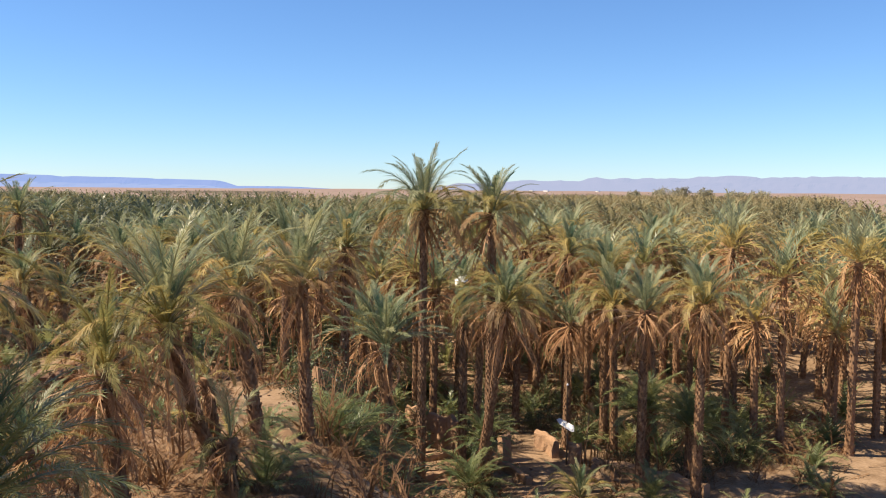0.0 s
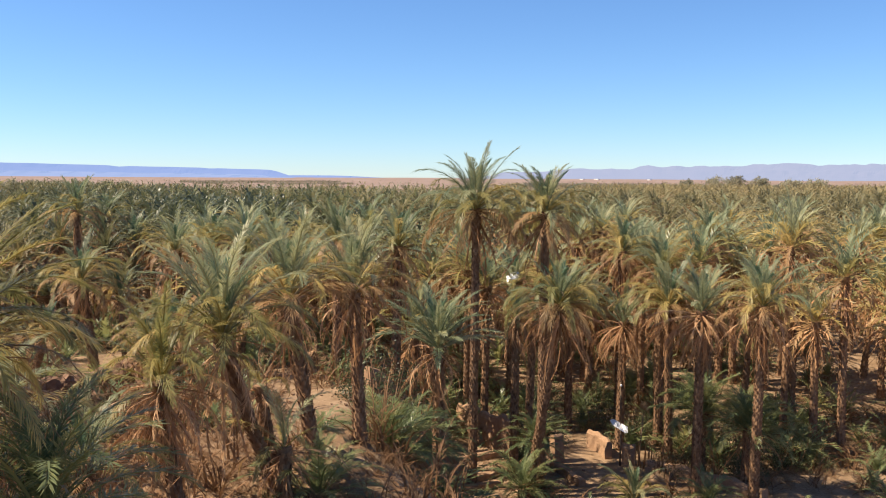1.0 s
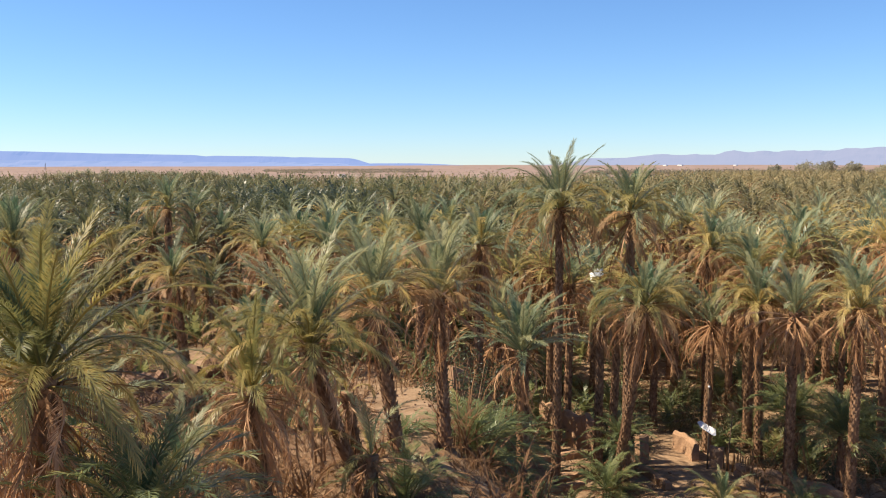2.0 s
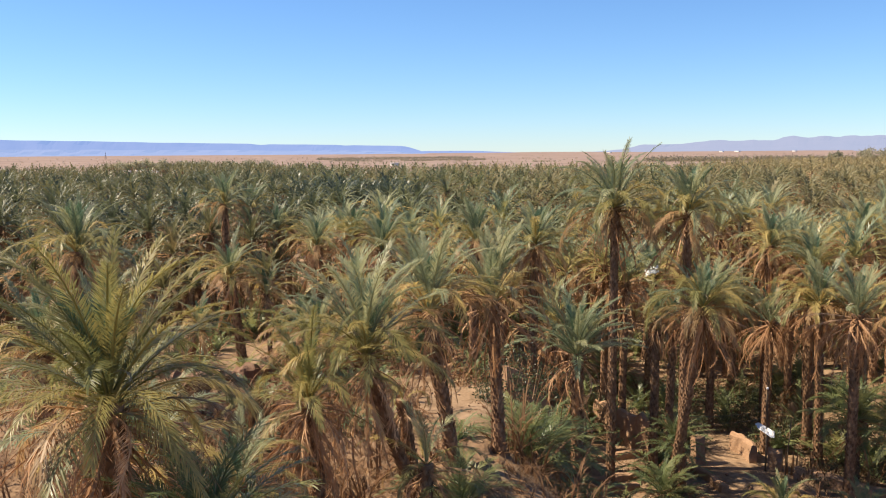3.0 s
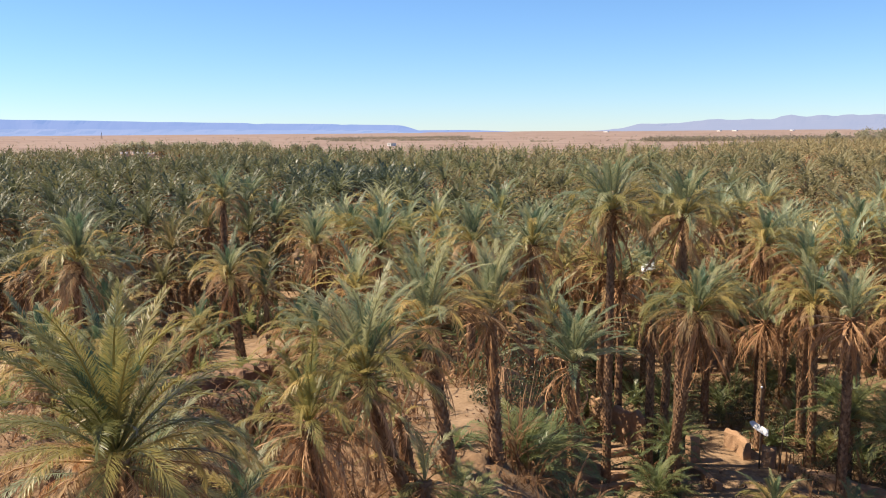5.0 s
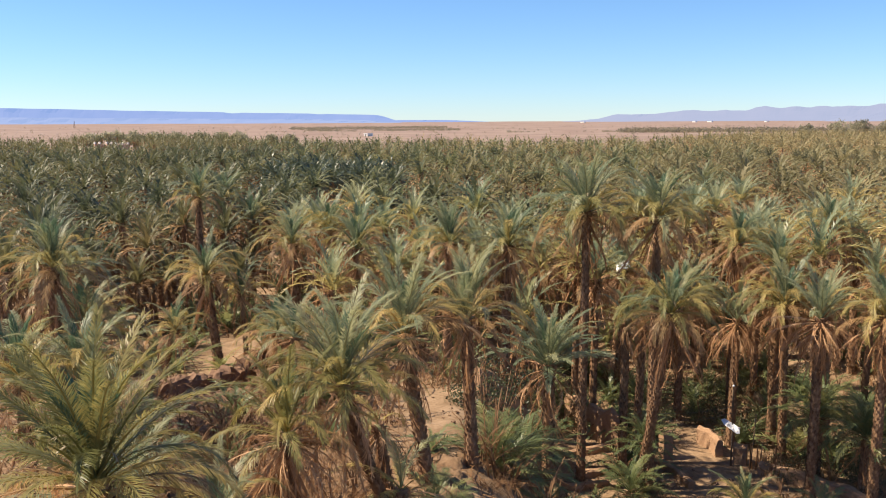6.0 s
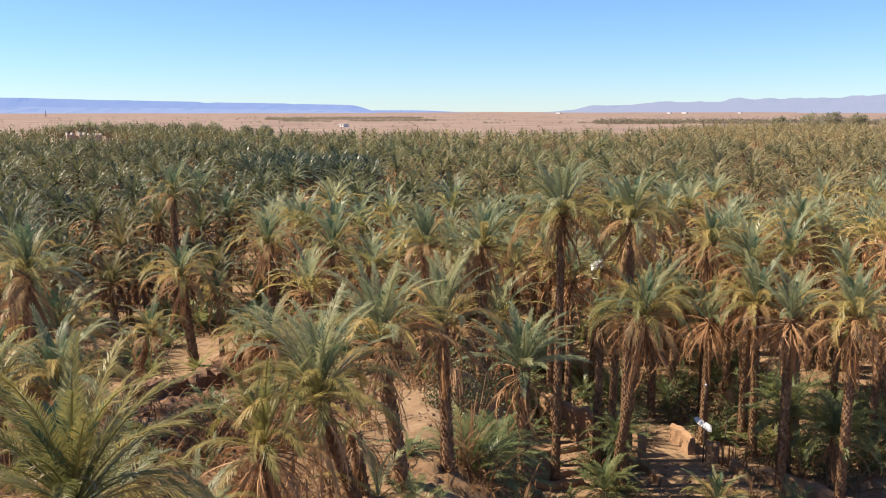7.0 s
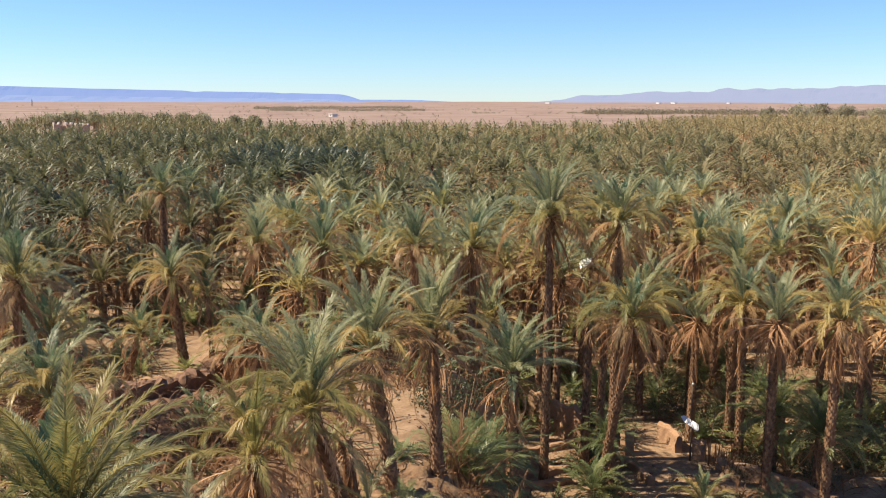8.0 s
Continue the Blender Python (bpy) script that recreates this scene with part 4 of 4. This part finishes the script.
def spots_between(y0, y1, gap, seed, kinds, tall):
    r = random.Random(seed)
    out = []
    for px, py in scatter(y0, y1, gap, r, 0.56):
        if math.hypot(px, py) > edge(px, py) or 120 < py < 168 and abs(px + 0.165 * py) < 12 or (abs(px + 0.415 * py) < 14 and 290 < py < 488):
            continue
        k = r.choice(kinds[1]) if px > 0.08 * py + 20 * noise.noise((px * 0.02, py * 0.02, 2)) else r.choice(kinds[0])
        out.append((px, py, r.uniform(0, 6.28), r.uniform(0.92, 1.22), k, min(11.9, r.gauss(tall, 1.6) + 1.9 + 1.3 * noise.noise((px * 0.03, py * 0.03, 5))) - ground_z(px, py)))
    return out


rng = random.Random(21)
makers = [feather_maker(40, 38, 14, 6), feather_maker(41, 36, 16, 6), feather_maker(42, 30, 24, 6), feather_maker(43, 34, 20, 6)]
near_spots = spots_between(84, 235, 5.7, 31, ((0, 1, 0, 3), (2, 3, 1, 2)), 8.6)


def dry_half(p):
    return p[0] > 0.06 * p[1] + 30 * noise.noise((p[0] * 0.015, p[1] * 0.015, 6)) + 0.22 * p[1] * math.sin(p[2] * 997)


def cool_half(p):
    return p[0] < -0.08 * p[1] - 4 + 34 * noise.noise((p[0] * 0.017, p[1] * 0.017, 9)) + 0.16 * p[1] * math.sin(p[2] * 631)


joined_grove("palm_grove", "dense grove of dusty green date palms", [p for p in near_spots if not dry_half(p) and not cool_half(p)], makers, (FARCOOL, DRY, BARK), rng)
joined_grove("palm_grove", "dense grove of cool green date palms, darkened for shade", [p for p in near_spots if cool_half(p) and not dry_half(p)], makers, (SHADEGREEN, DRYLOW, BARK), rng)
joined_grove("palm_grove", "dense grove of tan and olive date palms", [p for p in near_spots if dry_half(p)], makers, (FARLEAF, DRY, BARK), rng)
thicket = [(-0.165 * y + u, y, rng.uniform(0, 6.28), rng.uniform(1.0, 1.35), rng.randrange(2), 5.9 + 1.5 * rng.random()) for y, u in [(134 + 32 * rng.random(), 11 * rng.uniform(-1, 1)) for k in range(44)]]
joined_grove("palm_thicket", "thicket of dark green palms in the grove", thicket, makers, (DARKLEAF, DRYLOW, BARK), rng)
makers = [feather_maker(50, 18, 4, 3), feather_maker(51, 17, 5, 3), feather_maker(52, 14, 8, 3), feather_maker(53, 16, 6, 3)]
far_spots = spots_between(235, 720, 6.1, 32, ((0, 1, 0, 3), (2, 3, 1, 2)), 8.7)
joined_grove("palm_grove", "far edge of the green date palm grove before the desert", [p for p in far_spots if not dry_half(p) and not cool_half(p)], makers, (FARCOOL, DRY, BARK), rng)
joined_grove("palm_grove", "far edge of the date palm grove before the desert, green darkened for shade", [p for p in far_spots if cool_half(p) and not dry_half(p)], makers, (SHADEGREEN, DRYLOW, BARK), rng)
joined_grove("palm_grove", "far edge of the olive date palm grove before the desert", [p for p in far_spots if dry_half(p)], makers, (FARLEAF, DRY, BARK), rng)


# ---------------------------------------------------------------- undergrowth
def young_palm(seed, n):
    rng = random.Random(seed)
    V, F, base = [], [], 0
    for i in range(n):
        u = (i + 0.5) / n
        v, f = vane_arrays(2.2, rng.uniform(0.8, 1.8), 13, 0.36, rng, 0.3, 0.25, rng.uniform(-0.1, 0.1))
        m = np.array(pose(0, 0, 0, 0, 0, i * 137.5 + rng.uniform(-15, 15)) @ pose(0, 0, 0, rng.uniform(-15, 15), -(82 - 60 * u) + rng.uniform(-6, 6), 0) @ Matrix.Scale(rng.uniform(0.7, 1.1), 4))
        V.append(v @ m[:3, :3].T + m[:3, 3])
        F += [tuple(k + base for k in q) for q in f]
        base += len(v)
    return mesh_of("young_palm", np.concatenate(V), F, YOUNG)


young = [young_palm(i + 1, 16 + 3 * i) for i in range(4)]
rng = random.Random(31)


def place_young(x, y, s):
    ob = new("young_palm", young[rng.randrange(4)])
    ob.matrix_basis = pose(x, y, ground_z(x, y) - 0.05, 0, 0, rng.uniform(0, 360)) @ Matrix.Scale(s, 4)
    tagged(ob, "young date palm shoot growing from the ground", "palm shoot", "young palms")


for k in range(330):
    x, y = rng.uniform(-26, 38), rng.uniform(24, 84)
    if abs(x) > 0.56 * y + 4:
        continue
    if -23 < x < -12 and 36 < y < 62 or -4.5 < x < -0.8 and 36 < y < 45 or 9.6 < x < 15.6 and 46.5 < y < 58 or 13.5 < x < 20.5 and 42.5 < y < 50.5 or 0.3 < x < 7.5 and 45.5 < y < 56 or x < 3 and y < 30:
        continue
    place_young(x, y, rng.uniform(0.5, 1.0) if y < 50 else rng.uniform(0.7, 1.5))


for x, y, size in ((-18.6, 50.6, 1.0), (-19.8, 52.0, 1.1), (-17.6, 49.4, 0.7), (-15.3, 50.2, 0.7), (-20.6, 49.2, 1.2), (-12.9, 54.6, 1.0), (-11.8, 52.4, 1.2), (-19.5, 57.5, 1.1)):
    place_young(x, y, size)


def shrub(seed, radius, height):
    """A leafy bush: a few stems and many small leaves in uneven clumps."""
    rng = np.random.RandomState(seed)
    V, F = [], []
    for c in range(26):
        a, r = rng.uniform(0, 6.28), radius * math.sqrt(rng.rand())
        cx, cy, cz = r * math.cos(a), r * math.sin(a), height * rng.uniform(0.15, 1.0) * (1 - 0.4 * (r / radius) ** 2)
        for i in range(46):
            p = np.array((cx, cy, cz)) + rng.normal(0, 0.16, 3) * (1, 1, 0.9)
            d = rng.normal(0, 1, 3)
            d /= np.linalg.norm(d)
            w = np.cross(d, rng.normal(0, 1, 3))
            w /= np.linalg.norm(w) + 1e-6
            l = rng.uniform(0.07, 0.14)
            b = len(V)
            V += [p, p + d * l * 0.5 + w * l * 0.25, p + d * l, p + d * l * 0.5 - w * l * 0.25]
            F.append((b, b + 1, b + 2, b + 3))
    return mesh_of("shrub", V, F, SHRUB)


def shrub_stems(seed, radius, height):
    bm = bmesh.new()
    rng = random.Random(seed)
    for i in range(7):
        a = i * 0.9
        tube(bm, (0, 0, -0.1), (radius * 0.6 * math.cos(a), radius * 0.6 * math.sin(a), height * rng.uniform(0.5, 0.85)), 0.03, 0.01, 5)
    return bm_mesh("stems", bm, BARK)


bushes = [(shrub(70 + i, 1.1 + 0.2 * i, 1.6 + 0.5 * i), shrub_stems(i, 1.1, 1.6 + 0.5 * i)) for i in range(3)]


def place_shrub(x, y, s):
    leaves, stems = bushes[rng.randrange(3)]
    root = tagged(new("shrub"), "dark green leafy bush under the palms", "shrub", "bushes under the palms")
    root.matrix_basis = pose(x, y, ground_z(x, y), 0, 0, rng.uniform(0, 360)) @ Matrix.Scale(s, 4)
    child("leaves", leaves, root)
    child("woody_base", stems, root)


place_shrub(0.5, 42.5, 1.5)
place_shrub(1.6, 43.5, 1.3)
place_shrub(-0.3, 43.2, 1.2)
for k in range(58):
    x, y = rng.uniform(9, 26), rng.uniform(47, 66)
    if 10.6 < x < 13.8 and y < 57 or x < 16 and y < 53:
        continue
    place_shrub(x, y, rng.uniform(0.6, 1.1))
for k in range(10):
    place_shrub(rng.uniform(-24, -6), rng.uniform(62, 80), rng.uniform(0.7, 1.1))


def dry_clump(seed, n, fine=False):
    """A waist-high tangle of dead fronds, standing and fallen together."""
    r = random.Random(seed)
    V, F, base = [], [], 0
    for i in range(n):
        if fine:
            v, f = frond_arrays(2.4, r.uniform(1.0, 2.4), 26, 0.24, seed * 60 + i, 0.02, 5, 0.0, 0.5, r.uniform(-0.2, 0.2), 0.5, flat=True)
        else:
            v, f = vane_arrays(2.4, r.uniform(1.0, 2.4), 15, 0.2, r, 0.0, 0.5, r.uniform(-0.2, 0.2), 0.5)
        m = np.array(pose(r.uniform(-0.5, 0.5), r.uniform(-0.5, 0.5), 0, 0, 0, r.uniform(0, 360)) @ pose(0, 0, 0, r.uniform(-40, 40), -r.uniform(15, 85), 0) @ Matrix.Scale(r.uniform(0.6, 1.1), 4))
        V.append(v @ m[:3, :3].T + m[:3, 3])
        F += [tuple(k + base for k in q) for q in f]
        base += len(v)
    return np.concatenate(V), F


def dry_clumps():
    shapes = [dry_clump(i + 1, 16) for i in range(5)]
    near_shapes = [dry_clump(i + 11, 14, True) for i in range(4)]
    r = random.Random(63)
    V, F, base, made = [], [], 0, 0
    while made < 318:
        x, y = (r.uniform(-26, 34), r.uniform(16, 78)) if made < 240 else (r.uniform(-17, -4.8), r.uniform(17, 36)) if made < 290 else (r.uniform(-15.5, -6.5), r.uniform(29, 44))
        if abs(x) > 0.56 * y + 3 or -18.3 < x < -13.2 and 48 < y < 60 or -17.2 < x < -12.2 and 40 < y < 48.5 or -4.4 < x < -0.9 and 31 < y < 45 or 10.4 < x < 14.5 and y < 58 or 0.3 < x < 7.5 and 45.5 < y < 56:
            continue
        if y > 50 and r.random() < 0.3 or x > 4 and y < 42 or -2.6 < x < 0.4 and 26 < y < 32 or -4.8 < x < -0.5 and y < 25:
            continue
        made += 1
        v, f = shapes[r.randrange(5)] if y > 36 else near_shapes[r.randrange(4)]
        m = np.array(pose(x, y, ground_z(x, y) - 0.05, 0, 0, r.uniform(0, 360)) @ Matrix.Scale(r.uniform(0.7, 1.25), 4))
        V.append(v @ m[:3, :3].T + m[:3, 3])
        F += [tuple(k + base for k in q) for q in f]
        base += len(v)
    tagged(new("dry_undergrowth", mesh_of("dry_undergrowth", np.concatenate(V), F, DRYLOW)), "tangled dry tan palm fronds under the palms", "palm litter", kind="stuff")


dry_clumps()


def litter():
    """Fallen dry fronds and grass on the soil."""
    V, F, base = [], [], 0
    r = random.Random(77)
    shapes = [frond_arrays(2.6, 0.25, 9, 0.34, 900 + i, 0.06, 4, 0.05, 0.5, 0.1 * (i - 1), 0.7, flat=True) for i in range(4)]
    for k in range(1300):
        x, y = (r.uniform(-28, 36), r.uniform(18, 80)) if k < 1100 else (r.uniform(-10, 0.5), r.uniform(18, 31))
        if abs(x) > 0.58 * y + 4 or (10.8 < x < 13.4 and y < 57):
            continue
        if -4.5 < x < -0.8 and 33 < y < 47 and r.random() < 0.35 or -18.5 < x < -13 and 47 < y < 61 and r.random() < 0.85:
            continue
        v, f = shapes[r.randrange(4)]
        m = np.array(pose(x, y, ground_z(x, y) + 0.08, r.uniform(-15, 15), r.uniform(-6, 4), r.uniform(0, 360)) @ Matrix.Scale(r.uniform(0.5, 1.0), 4))
        V.append(v @ m[:3, :3].T + m[:3, 3])
        F += [tuple(q + base for q in p) for p in f]
        base += len(v)
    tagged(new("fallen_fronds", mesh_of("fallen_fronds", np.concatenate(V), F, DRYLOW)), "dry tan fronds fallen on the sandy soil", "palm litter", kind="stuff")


litter()


def dry_grass():
    V, F = [], []
    r = np.random.RandomState(5)
    for k in range(3300):
        x, y = (r.uniform(-26, 30), r.uniform(18, 66)) if k < 2600 else (r.uniform(-10, 0.5), r.uniform(18, 32))
        if abs(x) > 0.58 * y + 3 or -4.5 < x < -0.8 and 33 < y < 47 or -21 < x < -14 and 47 < y < 61 or 10.8 < x < 13.6 and y < 57:
            continue
        if noise.noise((x * 0.25, y * 0.25, 12)) < -0.05:
            continue
        z = ground_z(x, y)
        for i in range(9):
            a, l = r.uniform(0, 6.28), r.uniform(0.3, 0.9)
            bx, by = x + r.normal(0, 0.2), y + r.normal(0, 0.2)
            tx, ty = bx + math.cos(a) * l * 0.8, by + math.sin(a) * l * 0.8
            b = len(V)
            V += [(bx - 0.011, by, z - 0.03), (bx + 0.011, by, z - 0.03), (tx, ty, z + l * 0.7)]
            F.append((b, b + 1, b + 2))
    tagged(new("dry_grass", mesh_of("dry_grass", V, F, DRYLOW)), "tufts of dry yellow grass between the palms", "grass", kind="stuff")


dry_grass()


def clods():
    V, F = [], []
    r = np.random.RandomState(8)
    for k in range(1100):
        x, y = (r.uniform(-14.5, -8), r.uniform(36, 46)) if k < 820 else (r.uniform(-8, 16), r.uniform(30, 57))
        z, s = ground_z(x, y), r.uniform(0.05, 0.16)
        b = len(V)
        for dx, dy, dz in ((1, 0, 0), (-0.5, 0.87, 0), (-0.5, -0.87, 0), (0.6, 0.5, 0.6), (-0.7, 0.2, 0.7), (0.1, -0.7, 0.55)):
            V.append((x + s * dx * r.uniform(0.7, 1.3), y + s * dy * r.uniform(0.7, 1.3), z - 0.03 + s * dz * 1.2))
        F += [(b, b + 1, b + 4, b + 3), (b + 1, b + 2, b + 5, b + 4), (b + 2, b, b + 3, b + 5), (b + 3, b + 4, b + 5)]
    tagged(new("soil_clods", mesh_of("soil_clods", V, F, RUBBLE)), "loose clods of dry earth on the soil", "clods", kind="stuff")


clods()


# ---------------------------------------------------------------- beyond the grove
def house(name, label, x, y, z, w, d, h, turn, material, tower=0.0, windows=3):
    root = tagged(new(name), label, "house")
    root.matrix_basis = pose(x, y, z, 0, 0, turn)
    bm = bmesh.new()
    box(bm, (0, 0, h / 2 - 1), (w, d, h + 2))
    child("wall", bm_mesh("wall", bm, material), root)
    bm = bmesh.new()
    for sx, sy, lx, ly in ((0, d / 2, w, 0.4), (0, -d / 2, w, 0.4), (w / 2, 0, 0.4, d), (-w / 2, 0, 0.4, d)):
        box(bm, (sx, sy, h + 0.3), (lx + 0.42, ly + 0.02, 0.6))
    child("parapet", bm_mesh("parapet", bm, material), root)
    for i in range(windows):
        bm = bmesh.new()
        box(bm, (-w / 2 + w * (i + 0.5) / windows, -d / 2 - 0.02, h * 0.6), (1.0, 0.16, 1.3))
        child("window", bm_mesh("window", bm, STEEL), root)
    if tower:
        for sx in (-1, 1):
            bm = bmesh.new()
            box(bm, (sx * w / 2, -d / 2, (h + tower) / 2), (3.0, 3.0, h + tower))
            t = bm_mesh("tower", bm, material)
            tw = child("tower", t, root, None, "square corner tower")
            for cx in (-1, 1):
                for cy in (-1, 1):
                    bm = bmesh.new()
                    box(bm, (sx * w / 2 + cx * 1.2, -d / 2 + cy * 1.2, h + tower + 0.5), (0.8, 0.8, 1.0))
                    child("merlon", bm_mesh("merlon", bm, LIME), tw)
    return root


house("kasbah", "square pisé house with pale corner towers among palms", -200, 470, ground_z(-200, 470), 6, 6, 3.9, 34, PISE, 1.3)
house("kasbah", "square pisé house with pale corner towers among palms", -190.5, 472, ground_z(-190.5, 472), 3.5, 4, 4.2, 30, PISE, 0.6)


def far_house(az, dist, w, h, material, label):
    x, y = dist * math.sin(radians(az)), dist * math.cos(radians(az))
    house("farmhouse", label, x, y, ground_z(x, y), w, 9, h, -az - 38, material, windows=4 if w > 10 else 1)


far_house(12.9, 3400, 15, 3.2, LIME, "low whitewashed farmhouse on the desert plain")
far_house(13.8, 3450, 20, 3.4, LIME, "low whitewashed farmhouse on the desert plain")
far_house(17.0, 3500, 13, 3.0, LIME, "low whitewashed farmhouse on the desert plain")
far_house(6.2, 3500, 20, 2.8, LIME, "low whitewashed farmhouse on the desert plain")
far_house(-7.2, 980, 5, 2.6, LIME, "small earth-coloured house at the edge of the desert")



def broad_tree(x, y, height, spread, seed):
    """A broad leafy tree: tapered trunk, limbs and a ragged crown of leaf clumps."""
    r = np.random.RandomState(seed)
    root = tagged(new("broad_tree"), "broad grey-green tree beyond the palms", "tree", "broad trees beyond the palms")
    root.location = (x, y, ground_z(x, y))
    bm = bmesh.new()
    tube(bm, (0, 0, -0.5), (0.3, 0, height * 0.5), 0.5, 0.3)
    for i in range(6):
        a = i * 1.05
        tube(bm, (0.2, 0, height * (0.3 + 0.04 * i)), (spread * 0.6 * math.cos(a), spread * 0.6 * math.sin(a), height * r.uniform(0.6, 0.85)), 0.22, 0.06, 6)
    child("trunk", bm_mesh("trunk", bm, BARK), root)
    V, F = [], []
    for c in range(60):
        d = r.normal(0, 1, 3)
        d /= np.linalg.norm(d)
        rad = r.uniform(0.35, 1.0)
        c0 = np.array((d[0] * spread * rad, d[1] * spread * rad, height * 0.62 + d[2] * height * 0.36 * rad))
        for i in range(44):
            p = c0 + r.normal(0, 0.8, 3)
            u, w = r.normal(0, 1, 3), r.normal(0, 1, 3)
            u /= np.linalg.norm(u)
            w = np.cross(u, w)
            w /= np.linalg.norm(w)
            b = len(V)
            V += [p, p + u * 0.5 + w * 0.34, p + u, p + u * 0.5 - w * 0.34]
            F.append((b, b + 1, b + 2, b + 3))
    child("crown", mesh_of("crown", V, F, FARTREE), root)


for az, dist, h, sp in ((19.2, 700, 13, 6), (20.9, 705, 15, 9), (22.0, 730, 16, 11), (23.4, 715, 15, 8), (25.2, 700, 14, 9), (26.6, 720, 14, 9),
                         (-17.4, 575, 10, 5), (-16.2, 570, 10, 6), (-15.1, 580, 10, 5), (-13.2, 560, 8, 4), (-12.1, 555, 8, 5),
                         (-23.6, 560, 10, 6), (-22.4, 575, 11, 7), (-21.2, 570, 11, 6), (-20.1, 560, 10, 6), (-18.9, 575, 10, 5)):
    broad_tree(dist * math.sin(radians(az)), dist * math.cos(radians(az)), h, sp, int(abs(az) * 10))


def far_belt(name, label, az0, az1, d0, d1, count, size, material, seed):
    """Scrub and low trees on the plain, far off: many small leafy tufts."""
    r = np.random.RandomState(seed)
    V, F = [], []
    for k in range(count):
        a, d = radians(r.uniform(az0, az1)), r.uniform(d0, d1)
        x, y = d * math.sin(a), d * math.cos(a)
        if noise.noise((x * 0.012, y * 0.012, seed)) < -0.1:
            continue
        z, s = ground_z(x, y), size * r.uniform(0.5, 1.2)
        for i in range(14):
            p = np.array((x, y, z + s * 0.45)) + r.normal(0, 1, 3) * (s * 0.4, s * 0.4, s * 0.25)
            u, w = r.normal(0, 1, 3), r.normal(0, 1, 3)
            u /= np.linalg.norm(u)
            w = np.cross(u, w)
            w /= np.linalg.norm(w)
            b = len(V)
            V += [p - u * s * 0.2, p + w * s * 0.11, p + u * s * 0.2, p - w * s * 0.11]
            F.append((b, b + 1, b + 2, b + 3))
    tagged(new(name, mesh_of(name, V, F, material)), label, "scrub", kind="stuff")


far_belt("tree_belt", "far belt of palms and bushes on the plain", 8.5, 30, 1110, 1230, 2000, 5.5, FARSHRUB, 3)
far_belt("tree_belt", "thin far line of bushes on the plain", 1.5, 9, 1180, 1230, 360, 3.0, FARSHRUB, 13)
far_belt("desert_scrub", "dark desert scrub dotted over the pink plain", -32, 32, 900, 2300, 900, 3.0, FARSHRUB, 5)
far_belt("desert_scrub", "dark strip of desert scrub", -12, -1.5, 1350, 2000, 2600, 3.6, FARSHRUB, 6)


def far_mast(az, dist):
    x, y = dist * math.sin(radians(az)), dist * math.cos(radians(az))
    bm = bmesh.new()
    z = ground_z(x, y)
    for sx in (-1, 1):
        for sy in (-1, 1):
            tube(bm, (x + sx * 1.6, y + sy * 1.6, z - 1), (x + sx * 0.3, y + sy * 0.3, z + 15), 0.25, 0.15, 5)
    tube(bm, (x, y, z + 15), (x, y, z + 18), 0.15, 0.08, 5)
    for k in range(4):
        box(bm, (x, y, z + 3 + 3 * k), (2.8 - 0.55 * k, 2.8 - 0.55 * k, 0.25))
    tagged(new("lattice_mast", bm_mesh("lattice_mast", bm, STEEL)), "thin lattice mast far off on the plain", "mast")


far_mast(-24.5, 2300)
